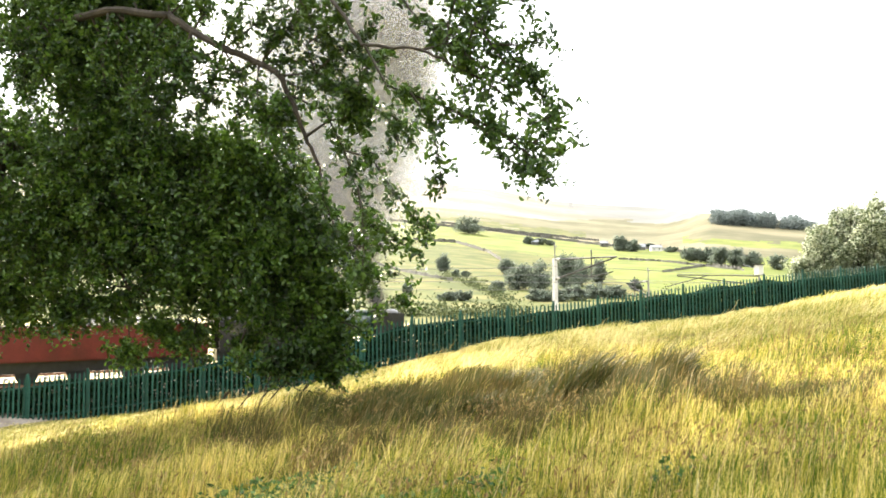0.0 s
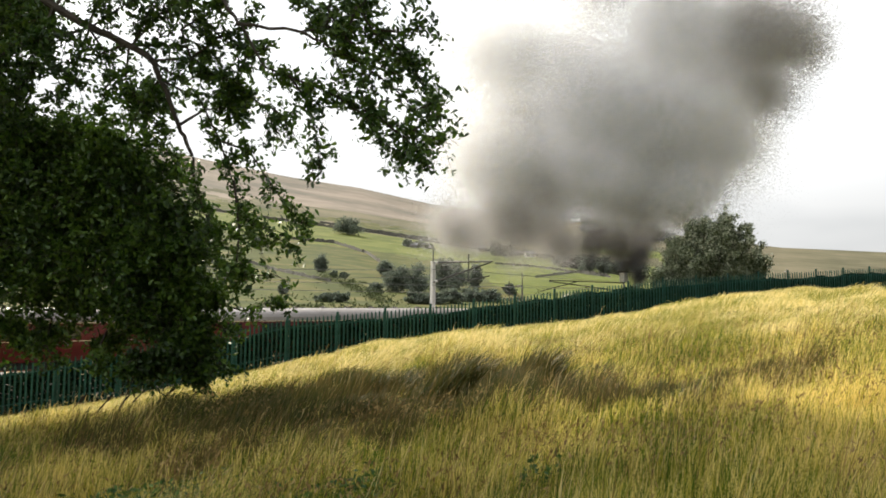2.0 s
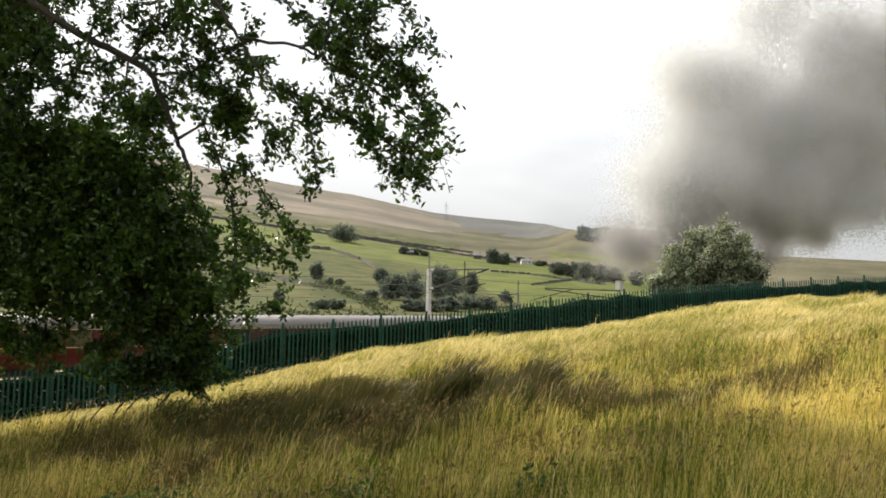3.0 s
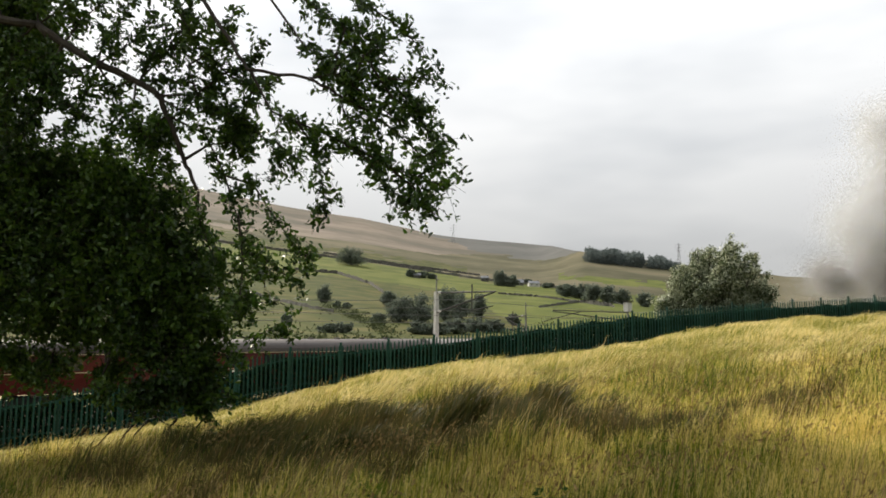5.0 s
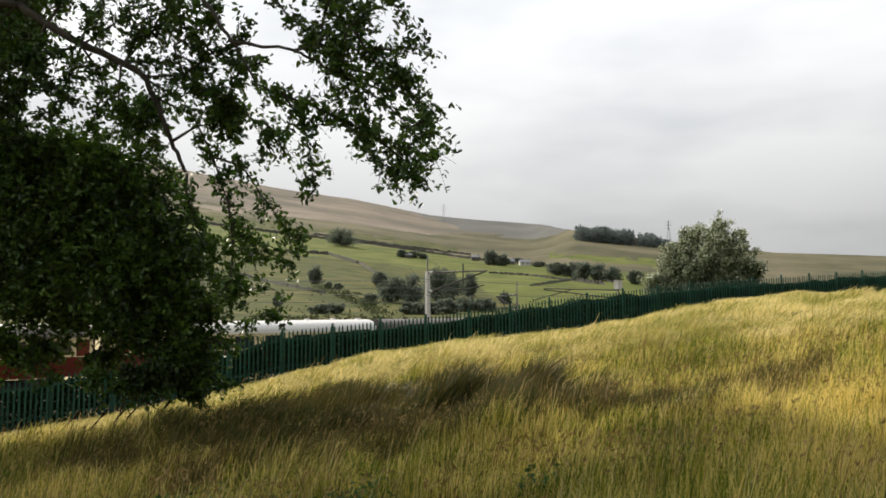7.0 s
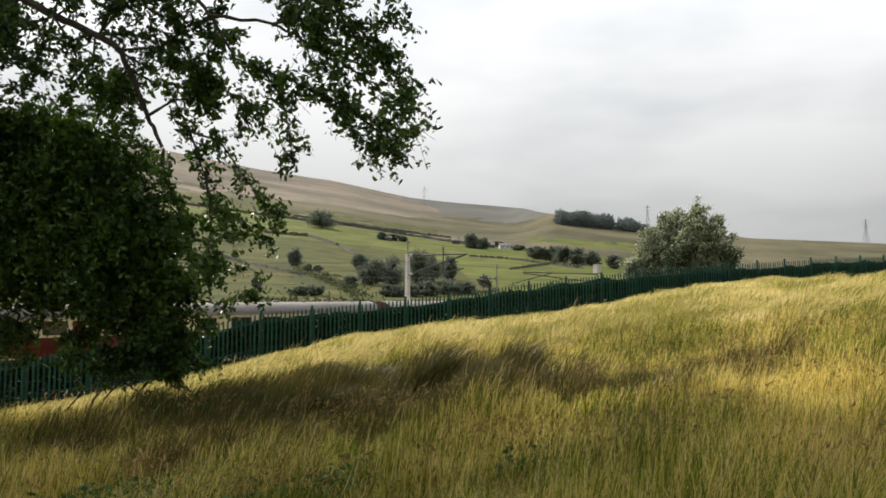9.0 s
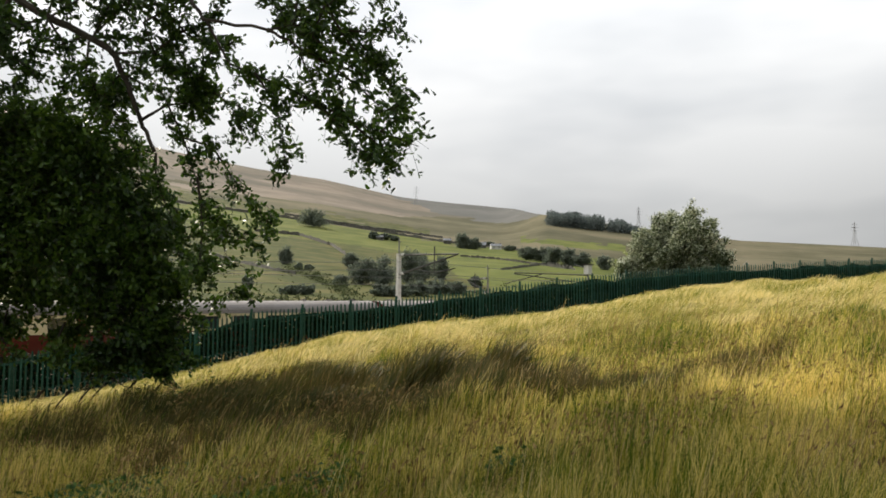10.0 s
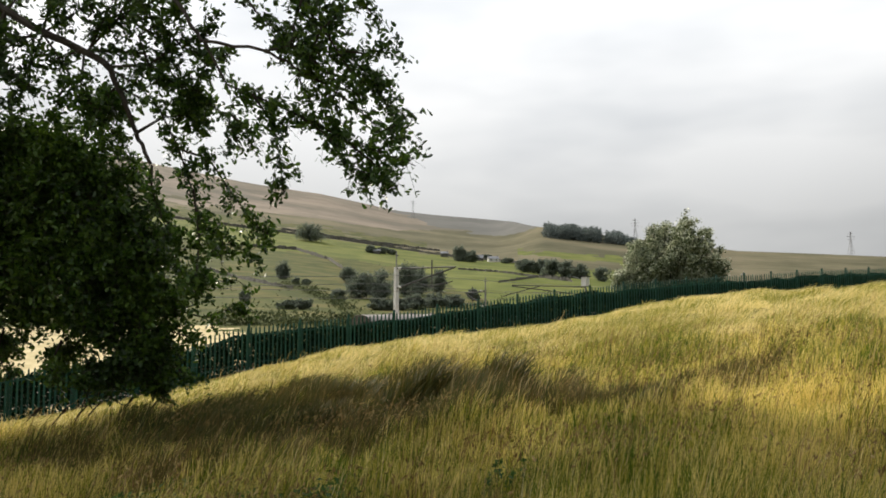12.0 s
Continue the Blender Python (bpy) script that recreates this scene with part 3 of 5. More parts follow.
def coach(lower, upper, roof, label, end=None, L=9.8):
    """A bogie coach 20 m long: x runs forward, the origin is at the middle of the rail level."""
    c = tagged(new("railway_coach"), label, "railway coach", "coaches of the train")
    part("lower_body", extrude_x(bmesh.new(), side_profile(0.95, 2.05), -L, L), lower, c)
    part("upper_body", extrude_x(bmesh.new(), side_profile(2.05, 3.05, 1.385), -L, L), upper, c)
    arc = [(1.36 * math.cos(a), 3.05 + 0.78 * math.sin(a) ** 0.8) for a in np.linspace(0.0, math.pi, 15)]
    part("roof", extrude_x(bmesh.new(), arc, -L - 0.05, L + 0.05), roof, c, smooth=False)
    for y in (-1, 1):
        bm = bmesh.new()
        for z in (2.02, 3.0):
            box(bm, -L, L, y * 1.385 - 0.012, y * 1.385 + 0.012, z, z + 0.035)
        part("lining", bm, CREAM, c, "thin yellow lining")
        for i in range(8):
            x = -L + 1.7 + i * (L - 1.7) * 2 / 7
            w = part("window", box(bmesh.new(), x - 0.62, x + 0.62, y * 1.37 - 0.03, y * 1.37 + 0.03, 2.12, 2.92, 0.02), GLASS, c, "dark glass")
            part("window_frame", box(bmesh.new(), x - 0.68, x + 0.68, y * 1.372 - 0.028, y * 1.372 + 0.028, 2.9, 2.96), upper, w)
        for x in (-L + 0.5, L - 0.5):
            part("door", box(bmesh.new(), x - 0.34, x + 0.34, y * 1.36 - 0.035, y * 1.36 + 0.035, 1.0, 2.9, 0.02), lower, c)
    for i in range(9):
        x = -8 + i * 2
        bm = bmesh.new()
        box(bm, x - 0.16, x + 0.16, -0.2, 0.2, 3.78, 3.93, 0.04)
        part("roof_vent", bm, roof, c)
    for s in (-1, 1):
        if end:
            part("end_arch", extrude_x(bmesh.new(), [(0.985 * y, 3.05 + 0.96 * (z - 3.05)) for y, z in arc], s * (L + 0.06) - 0.02, s * (L + 0.06) + 0.02), end, c)
        bm = bmesh.new()
        box(bm, s * (L + 0.16) - 0.16, s * (L + 0.16) + 0.16, -0.55, 0.55, 1.1, 3.3, 0.06)
        part("gangway", bm, BLACK, c, "black folding gangway bellows")
        for y in (-0.87, 0.87):
            part("buffer", tube(bmesh.new(), [(s * L, y, 1.06), (s * (L + 0.28), y, 1.06), (s * (L + 0.29), y, 1.06), (s * (L + 0.36), y, 1.06)], [0.08, 0.08, 0.2, 0.2], 12), BLACK, c)
        if end:
            part("end_panel", extrude_x(bmesh.new(), side_profile(1.0, 3.0, 1.33), s * L - 0.02, s * L + 0.02), end, c)
        bm = bmesh.new()
        for y in (-0.95, 0.95):
            box(bm, s * (L - 2.9) - 1.7, s * (L - 2.9) + 1.7, y - 0.06, y + 0.06, 0.4, 0.75, 0.03)
        box(bm, s * (L - 2.9) - 0.3, s * (L - 2.9) + 0.3, -1.0, 1.0, 0.45, 0.8)
        bogie = part("bogie", bm, BLACK, c)
        for x in (-1.3, 1.3):
            wheelset(bogie, s * (L - 2.9) + x)
    part("underframe", box(bmesh.new(), -5, 5, -1.1, 1.1, 0.55, 0.95, 0.05), BLACK, c)
    return c


def locomotive():
    """A large steam engine; x runs forward, the origin is at rail level under the chimney."""
    e = tagged(new("steam_locomotive"), "black steam locomotive with a maroon coal tender working hard", "locomotive")
    bm = bmesh.new()
    tube(bm, [(-6.2, 0, 2.75), (-3.0, 0, 2.82), (-0.7, 0, 2.85)], [0.98, 0.92, 0.86], 28)
    part("boiler", bm, BOILER, e, smooth=True)
    part("smokebox", tube(bmesh.new(), [(-0.7, 0, 2.85), (1.15, 0, 2.85), (1.3, 0, 2.85), (1.36, 0, 2.85)], [0.88, 0.88, 0.8, 0.5], 28), BLACK, e, smooth=True)
    part("chimney", tube(bmesh.new(), [(0, 0, 3.6), (0, 0, 3.75), (0, 0, 3.95), (0, 0, 4.02)], [0.45, 0.34, 0.36, 0.42], 20), BLACK, e)
    part("dome", tube(bmesh.new(), [(-3.2, 0, 3.55), (-3.2, 0, 3.8), (-3.2, 0, 3.93)], [0.42, 0.38, 0.15], 18), BOILER, e)
    for y in (-0.2, 0.2):
        part("safety_valve", tube(bmesh.new(), [(-7.2, y, 3.6), (-7.2, y, 3.95)], [0.08, 0.06], 10), RUST, e)
    part("firebox", box(bmesh.new(), -8.6, -6.1, -1.0, 1.0, 1.4, 3.72, 0.3), BLACK, e)
    cab = part("cab", box(box(bmesh.new(), -10.6, -8.5, -1.32, -1.24, 1.4, 3.1), -10.6, -8.5, 1.24, 1.32, 1.4, 3.1), BLACK, e)
    part("cab_roof", extrude_x(bmesh.new(), [(1.36 * math.cos(a), 3.1 + 0.8 * math.sin(a)) for a in np.linspace(0, math.pi, 13)], -10.9, -8.4), BLACK, cab)
    part("cab_front", box(bmesh.new(), -8.6, -8.5, -1.24, 1.24, 1.4, 3.2), BOILER, cab)
    for y in (-1.34, 1.34):
        part("cab_window", box(bmesh.new(), -10.0, -9.0, y - 0.02, y + 0.02, 2.3, 2.95), GLASS, cab)
        part("smoke_deflector", box(bmesh.new(), -0.6, 1.3, y * 0.96 - 0.02, y * 0.96 + 0.02, 1.9, 3.5, 0.015), BLACK, e)
        part("running_plate", box(bmesh.new(), -8.5, 1.8, y - 0.3 * np.sign(y) - 0.3, y - 0.3 * np.sign(y) + 0.3, 1.72, 1.8), BLACK, e)
        for x in (-6.4, -4.4, -2.4):
            bm = bmesh.new()
            yy = 0.75 * np.sign(y)
            bmesh.ops.create_cone(bm, cap_ends=True, segments=28, radius1=0.95, radius2=0.95, depth=0.14, matrix=pose(x, yy, 0.95, 90, 0, 0))
            part("driving_wheel", bm, BLACK, e)
        part("coupling_rod", box(bmesh.new(), -6.6, -2.2, y * 0.72 - 0.04, y * 0.72 + 0.04, 0.6, 0.74), STEEL, e)
        part("cylinder", tube(bmesh.new(), [(-0.6, y * 0.8, 0.95), (0.9, y * 0.8, 0.95)], [0.38, 0.38], 16), BLACK, e)
    for x in (-0.6, 1.2, -9.2):
        wheelset(e, x, 0.5)
    part("frame", box(bmesh.new(), -10.6, 2.2, -0.6, 0.6, 0.8, 1.5), BLACK, e)
    part("buffer_beam", box(bmesh.new(), 2.1, 2.25, -1.25, 1.25, 0.8, 1.4), MAROON, e)
    t = part("tender", box(bmesh.new(), -21.8, -11.2, -1.3, 1.3, 1.2, 3.05, 0.08), MAROON, e, "maroon tender with a load of coal")
    bm = bmesh.new()
    bmesh.ops.create_grid(bm, x_segments=30, y_segments=10, size=1)
    for v in bm.verts:
        v.co = Vector((-15.6 + v.co.x * 4.0, v.co.y * 1.15, 3.06 + 0.4 * (1 - v.co.y ** 2) * (1 - v.co.x ** 2) + random.uniform(0, 0.1)))
    part("coal_load", bm, COAL, t)
    part("tender_frame", box(bmesh.new(), -21.8, -11.2, -0.95, 0.95, 0.6, 1.2), BLACK, t)
    for x in (-20.4, -18.0, -15.2, -12.6):
        wheelset(t, x, 0.55)
    return e


loco = locomotive()
maroon = coach(MAROON, MAROON, GREYROOF, "maroon railway coach with a grey roof", L=10.6)
sooty = coach(MAROON, MAROON, DARKROOF, "maroon railway coach with a soot-darkened roof", L=10.6)
white = coach(MAROON, CREAM, WHITEROOF, "red and cream railway coach with a white roof", L=8.7)
cream = coach(CARMINE, CREAM, GREYROOF, "crimson and cream railway coach with a grey roof", MAROON, L=9.4)
last = coach(CARMINE, CREAM, GREYROOF, "crimson and cream railway coach at the end of the train", BLACK, L=10.7)
train = [maroon, copy_thing(maroon, Matrix()), copy_thing(maroon, Matrix()), sooty, copy_thing(sooty, Matrix()),
         white, cream, copy_thing(cream, Matrix()), copy_thing(cream, Matrix()), last]
PITCH = (21.9,) * 5 + (18.4, 20.0, 19.9, 18.9, 22.5)
REAR = 231.6         # from the chimney back to the train's end
SPEED = 20.2


def chimney_at(t):
    return -0.3 + SPEED * (t - 0.8)


# ---- overhead line ----
def mast(s, side, label, height=8.9, arm=1, body=None):
    m = tagged(new("catenary_mast"), label, "railway mast", "masts of the overhead line")
    p = on_track(s, side)
    m.matrix_world = pose(*p, 0, 0, TRACK_TURN)
    bm = bmesh.new()
    tube(bm, [(0, 0, -1.2), (0, 0, height - 1.3)], [0.28, 0.2] if body is None else [0.12, 0.09], 4)
    part("pillar", bm, body or CONCRETE, m, "" if body else "whitish concrete pillar")
    part("top_pole", tube(bmesh.new(), [(0, 0, height - 1.4), (0, 0, height)], [0.06, 0.05], 8), STEEL, m)
    part("crossbar", tube(bmesh.new(), [(0.35, 0.5, height - 0.35), (-0.2, -0.5, height - 0.35)], [0.05, 0.05], 6), STEEL, m)
    bm = bmesh.new()
    span = 7.4 if body is None else 3.2
    tube(bm, [(0, 0, height - 1.4), (0, -arm * span, height - 1.55)], [0.075, 0.06], 6)
    tube(bm, [(0, 0, height - 3.0), (0, -arm * span * 0.97, height - 1.6)], [0.075, 0.06], 6)
    tube(bm, [(0, -arm * span * 0.62, height - 0.9), (0, -arm * span * 0.62, height - 3.0)], [0.06, 0.05], 6)
    tube(bm, [(0, -arm * span * 0.62, height - 2.9), (0, -arm * span * 0.95, height - 2.6)], [0.05, 0.04], 6)
    tube(bm, [(0, -arm * span * 0.62, height - 2.9), (0, -arm * span * 0.3, height - 2.6)], [0.05, 0.04], 6)
    part("cantilever", bm, DARKSTEEL, m)
    bm = bmesh.new()
    for z in (height - 1.4, height - 3.0):
        for i in range(4):
            bmesh.ops.create_cone(bm, cap_ends=True, segments=10, radius1=0.11, radius2=0.07, depth=0.06, matrix=pose(0, -arm * (0.35 + 0.1 * i), z + (0.0 if z > height - 2 else 0.1), 90, 0, 0))
    part("insulators", bm, CONCRETE, m)
    return m


mast(0, 0, "white concrete mast with steel arms beside the line")
mast(17, -7.5, "grey steel mast on the far side of the line", 7.4, -1, STEEL)
mast(56, 0, "white concrete mast with steel arms beside the line", 8.9)
mast(-52, 0, "white concrete mast with steel arms beside the line", 8.9)


def wires(side, z, label):
    bm = bmesh.new()
    for zz, sag in ((z, 0.6), (z - 1.3, 0.0)):
        pts = []
        for i in range(61):
            s = -52 + i * 108 / 60
            f = ((s + 52) / 52) % 1 if s < 0 else (s / 56) % 1
            pts.append(on_track(s, side, zz - sag * 4 * f * (1 - f)))
        tube(bm, pts, [0.022] * len(pts), 4)
    ob = new("overhead_wire", mesh_of("overhead_wire", bm, STEEL))
    return tagged(ob, label, "cable")


wires(NEAR_LINE, 6.9, "thin dark catenary wires strung above the railway")
wires(NEAR_LINE - 6.6, 6.4, "thin dark contact wires above the far track")


# ---- fence ----
def palisade():
    f = tagged(new("palisade_fence"), "dark green steel palisade fence running up the slope", "fence", kind="structure")
    bm = bmesh.new()
    v = [(-0.042, 0), (0.042, 0), (0.042, 2.28), (0.0, 2.4), (-0.042, 2.28)]
    for y in (-0.012, 0.012):
        [bm.verts.new((x, y - abs(x) * 0.5, z)) for x, z in v]
    bm.verts.ensure_lookup_table()
    vs = list(bm.verts)
    bm.faces.new(vs[:5])
    bm.faces.new(vs[:4:-1])
    for i in range(5):
        bm.faces.new((bm.verts[i], bm.verts[i + 5], bm.verts[(i + 1) % 5 + 5], bm.verts[(i + 1) % 5]))
    pale = mesh_of("pale", bm, FENCE)
    bm = bmesh.new()
    box(bm, -0.06, 0.06, 0.03, 0.13, -0.3, 2.55, 0.012)
    post = mesh_of("post", bm, FENCE)
    turn = math.degrees(math.atan2(FENCE_D[1], FENCE_D[0]))
    for k in range(-9, 20):
        p = FENCE_A + k * FENCE_D
        shared("post", post, f, pose(p[0], p[1], float(fence_base(k)), 0, 0, turn))
        if k == 19:
            break
        q, z0, z1 = p + FENCE_D, float(fence_base(k)), float(fence_base(k + 1))
        for h in (0.5, 1.9):
            a, b = Vector((*p, z0 + h)), Vector((*q, z1 + h))
            bm = bmesh.new()
            off = Vector((FN[0], FN[1], 0)) * 0.05
            tube(bm, [a + off, b + off], [0.035, 0.035], 4)
            part("rail", bm, FENCE, f)
        for i in range(12):
            g = k + (i + 0.5) / 12
            p2 = FENCE_A + g * FENCE_D
            shared("pale", pale, f, pose(p2[0], p2[1], float(fence_base(g)) + random.uniform(-0.02, 0.02), 0, random.uniform(-0.7, 0.7), turn))
    return f


palisade()


def bramble():
    """Dark leafy growth tangled along the back of the fence."""
    rs = np.random.RandomState(31)
    n = 150000
    k = -9.5 + 29 * rs.rand(n)
    p = FENCE_A + k[:, None] * FENCE_D + FN * (0.12 + 0.5 * rs.rand(n))[:, None]
    top = 1.95 + 0.16 * ripple(k * BAY, k * 0, 3.0, 5)
    z = fence_base(k) + top * rs.rand(n) ** 0.8
    ob = leaf_cloud("bramble_hedge", np.column_stack([p, z]), BRAMBLE, 0.13, None, 0.03, (0, 0, 0.2), "dark green brambles growing thick behind the fence", 31, 0.8)
    return tagged(ob, category="hedge", kind="stuff")



# ---- trees ----
def leaf_cloud(name, centres, mat, size, parent, spread, tilt=(0, 0, 0), label="", seed=1, aspect=0.55, oval=False):
    """Leaves round given places: folded diamonds, or broad ovals of six corners."""
    rs = np.random.RandomState(seed)
    c = np.asarray(centres, float)
    n = len(c)
    c = c + rs.randn(n, 3) * spread
    d = rs.randn(n, 3) + np.array(tilt)
    d /= np.linalg.norm(d, axis=1)[:, None]
    q = np.cross(d, rs.randn(n, 3))
    q /= np.linalg.norm(q, axis=1)[:, None]
    nn = np.cross(d, q)
    s = (size * (0.6 + 0.8 * rs.rand(n)))[:, None]
    q, fold = q * s * aspect * 0.5, nn * s * 0.1
    if oval:
        P = np.stack([c - d * s * 0.5, c - d * s * 0.12 + q * 0.8 + fold, c + d * s * 0.28 + q + fold, c + d * s * 0.5, c + d * s * 0.28 - q + fold, c - d * s * 0.12 - q * 0.8 + fold], 1)
        faces = ([0, 1, 2, 3], [0, 3, 4, 5])
    else:
        P = np.stack([c - d * s * 0.5, c + q + fold, c + d * s * 0.5, c - q + fold], 1)
        faces = ([0, 1, 2], [0, 2, 3])
    base = np.arange(n)[:, None] * P.shape[1]
    flat = np.concatenate([base + np.array(f) for f in faces], 1)
    me = raw_mesh(name, P.reshape(-1, 3), flat.ravel(), np.full(2 * n, len(faces[0])), mat)
    ob = new(name, me)
    ob.parent = parent
    return tagged(ob, label)


def aimed(x, y, d):
    """A place by its bearing and height: x and y in thousandths of the distance ahead, right and up from the eye."""
    return Vector((x * d / 1000, d, EYE + y * d / 1000))


bramble()
tagged(leaf_cloud("seed_heads", seed_heads(), SEDGE, 0.045, None, 0.01, (0.5, 0, 1.6), "small rusty seed heads standing over the grass", 45, 0.3), category="seed heads", kind="stuff")
tagged(leaf_cloud("nettles", weeds(), NETTLE, 0.045, None, 0.02, (0, 0, 0.2), "fresh green nettles low in the grass", 8, 0.6), category="nettles", kind="stuff")

TRUNK = Vector((-13.8, 13.5, 0))


def along(pts, f):
    f = min(max(f, 0), 0.9999) * (len(pts) - 1)
    i = int(f)
    return pts[i].lerp(pts[i + 1], f - i)


def spray(bm, leaves, root, tip, rs, many, thick=0.006):
    """One twig from root to tip, arched, with leaves in tufts that crowd towards its end."""
    bend = root.lerp(tip, 0.5) + Vector((0, 0, 0.16 * (tip - root).length))
    tube(bm, [root, bend, tip], [thick, thick * 0.7, thick * 0.4], 3, cap=False)
    for tuft in range(max(2, many // 4)):
        g = 1 - 0.85 * rs.random() ** 1.3
        p = root.lerp(bend, g * 2) if g < 0.5 else bend.lerp(tip, g * 2 - 1)
        for _ in range(4):
            leaves.append(p + Vector([rs.gauss(0, 0.05) for _ in range(3)]))


def bough(tree, limb, branches, clumps, seed, thick=0.09, leaf=0.1, every=0.075, many=14):
    """A limb (x, y, distance), leafy branches that leave it (x, y), and dense clumps (x, y, distance, half width, half height)."""
    rs = random.Random(seed)
    pts = [aimed(*p) for p in limb]
    fine = []
    for a, b in zip(pts, pts[1:]):
        for i in range(4):
            fine.append(a.lerp(b, i / 4) + Vector([rs.uniform(-0.025, 0.025) for _ in range(3)]))
    fine.append(pts[-1])
    bm = bmesh.new()
    tube(bm, fine, [thick * (1 - 0.72 * i / (len(fine) - 1)) + 0.006 for i in range(len(fine))], 8)
    leaves = []
    for line in branches:
        d = min(limb, key=lambda p: abs(p[0] - line[0][0]) + abs(p[1] - line[0][1]))[2]
        d2 = d + rs.uniform(-0.7, 0.5)
        path = [aimed(x, y, d + (d2 - d) * i / max(1, len(line) - 1)) + Vector([rs.uniform(-0.03, 0.03) for _ in range(3)]) for i, (x, y) in enumerate(line)]
        tube(bm, path, [0.022 * (1 - 0.75 * i / (len(path) - 1)) for i in range(len(path))], 5)
        length = sum((b - a).length for a, b in zip(path, path[1:]))
        for i in range(int(length / every)):
            f = rs.uniform(0.12, 0.93)
            root = along(path, f)
            ahead = (along(path, f + 0.1) - along(path, f - 0.1)).normalized()
            out = Vector([rs.gauss(0, 1) for _ in range(3)]).normalized()
            spray(bm, leaves, root, root + (ahead * 0.45 + out * 0.9 + Vector((0.05, 0, -0.3))) * rs.uniform(0.12, 0.46), rs, many)
        spray(bm, leaves, along(path, 0.85), path[-1], rs, many)
    for x, y, d, w, h in clumps:
        c = aimed(x, y, d)
        rad = Vector((w * d / 1000, (w + h) * d / 2000, h * d / 1000))
        near = min(fine, key=lambda p: (p - c).length)
        mid = near.lerp(c, 0.5) + Vector((0, 0, 0.12 * (near - c).length))
        tube(bm, [near, near.lerp(mid, 0.5) + Vector((0.05, 0.05, 0.06)), mid, c], [0.03, 0.022, 0.016, 0.008], 5)
        for _ in range(int(14 + 330 * rad.x * rad.z)):
            a, q = rs.uniform(0, math.tau), math.sqrt(rs.random()) * rs.choice((0.7, 0.95, 1.15, 1.6))
            tip = c + Vector((math.cos(a) * q * rad.x, rs.uniform(-1, 1) * rad.y, math.sin(a) * q * rad.z))
            root = c.lerp(tip, 0.4) + Vector((0, 0, 0.2 * rad.z))
            if (tip - root).length > 0.5:
                root = tip + (root - tip).normalized() * rs.uniform(0.3, 0.5)
            spray(bm, leaves, root, tip + Vector((0.06, 0, -0.1)) * rs.random(), rs, many + 6)
    limb_ob = part("limb", bm, BARK, tree, "dark brown limb with drooping twigs")
    leaf_cloud("foliage", [tuple(p) for p in leaves], LEAF, leaf, limb_ob, 0.012, (0.4, 0, -0.3), "dark green lobed leaves", seed, 0.5, True)
    return limb_ob


def bare_twigs(limb_ob, lines, d):
    for line in lines:
        path = [aimed(x, y, d) for x, y in line]
        part("twig", tube(bmesh.new(), path, [0.014 - 0.009 * i / (len(path) - 1) for i in range(len(path))], 5), BARK, limb_ob, "bare dead twig under the crown")


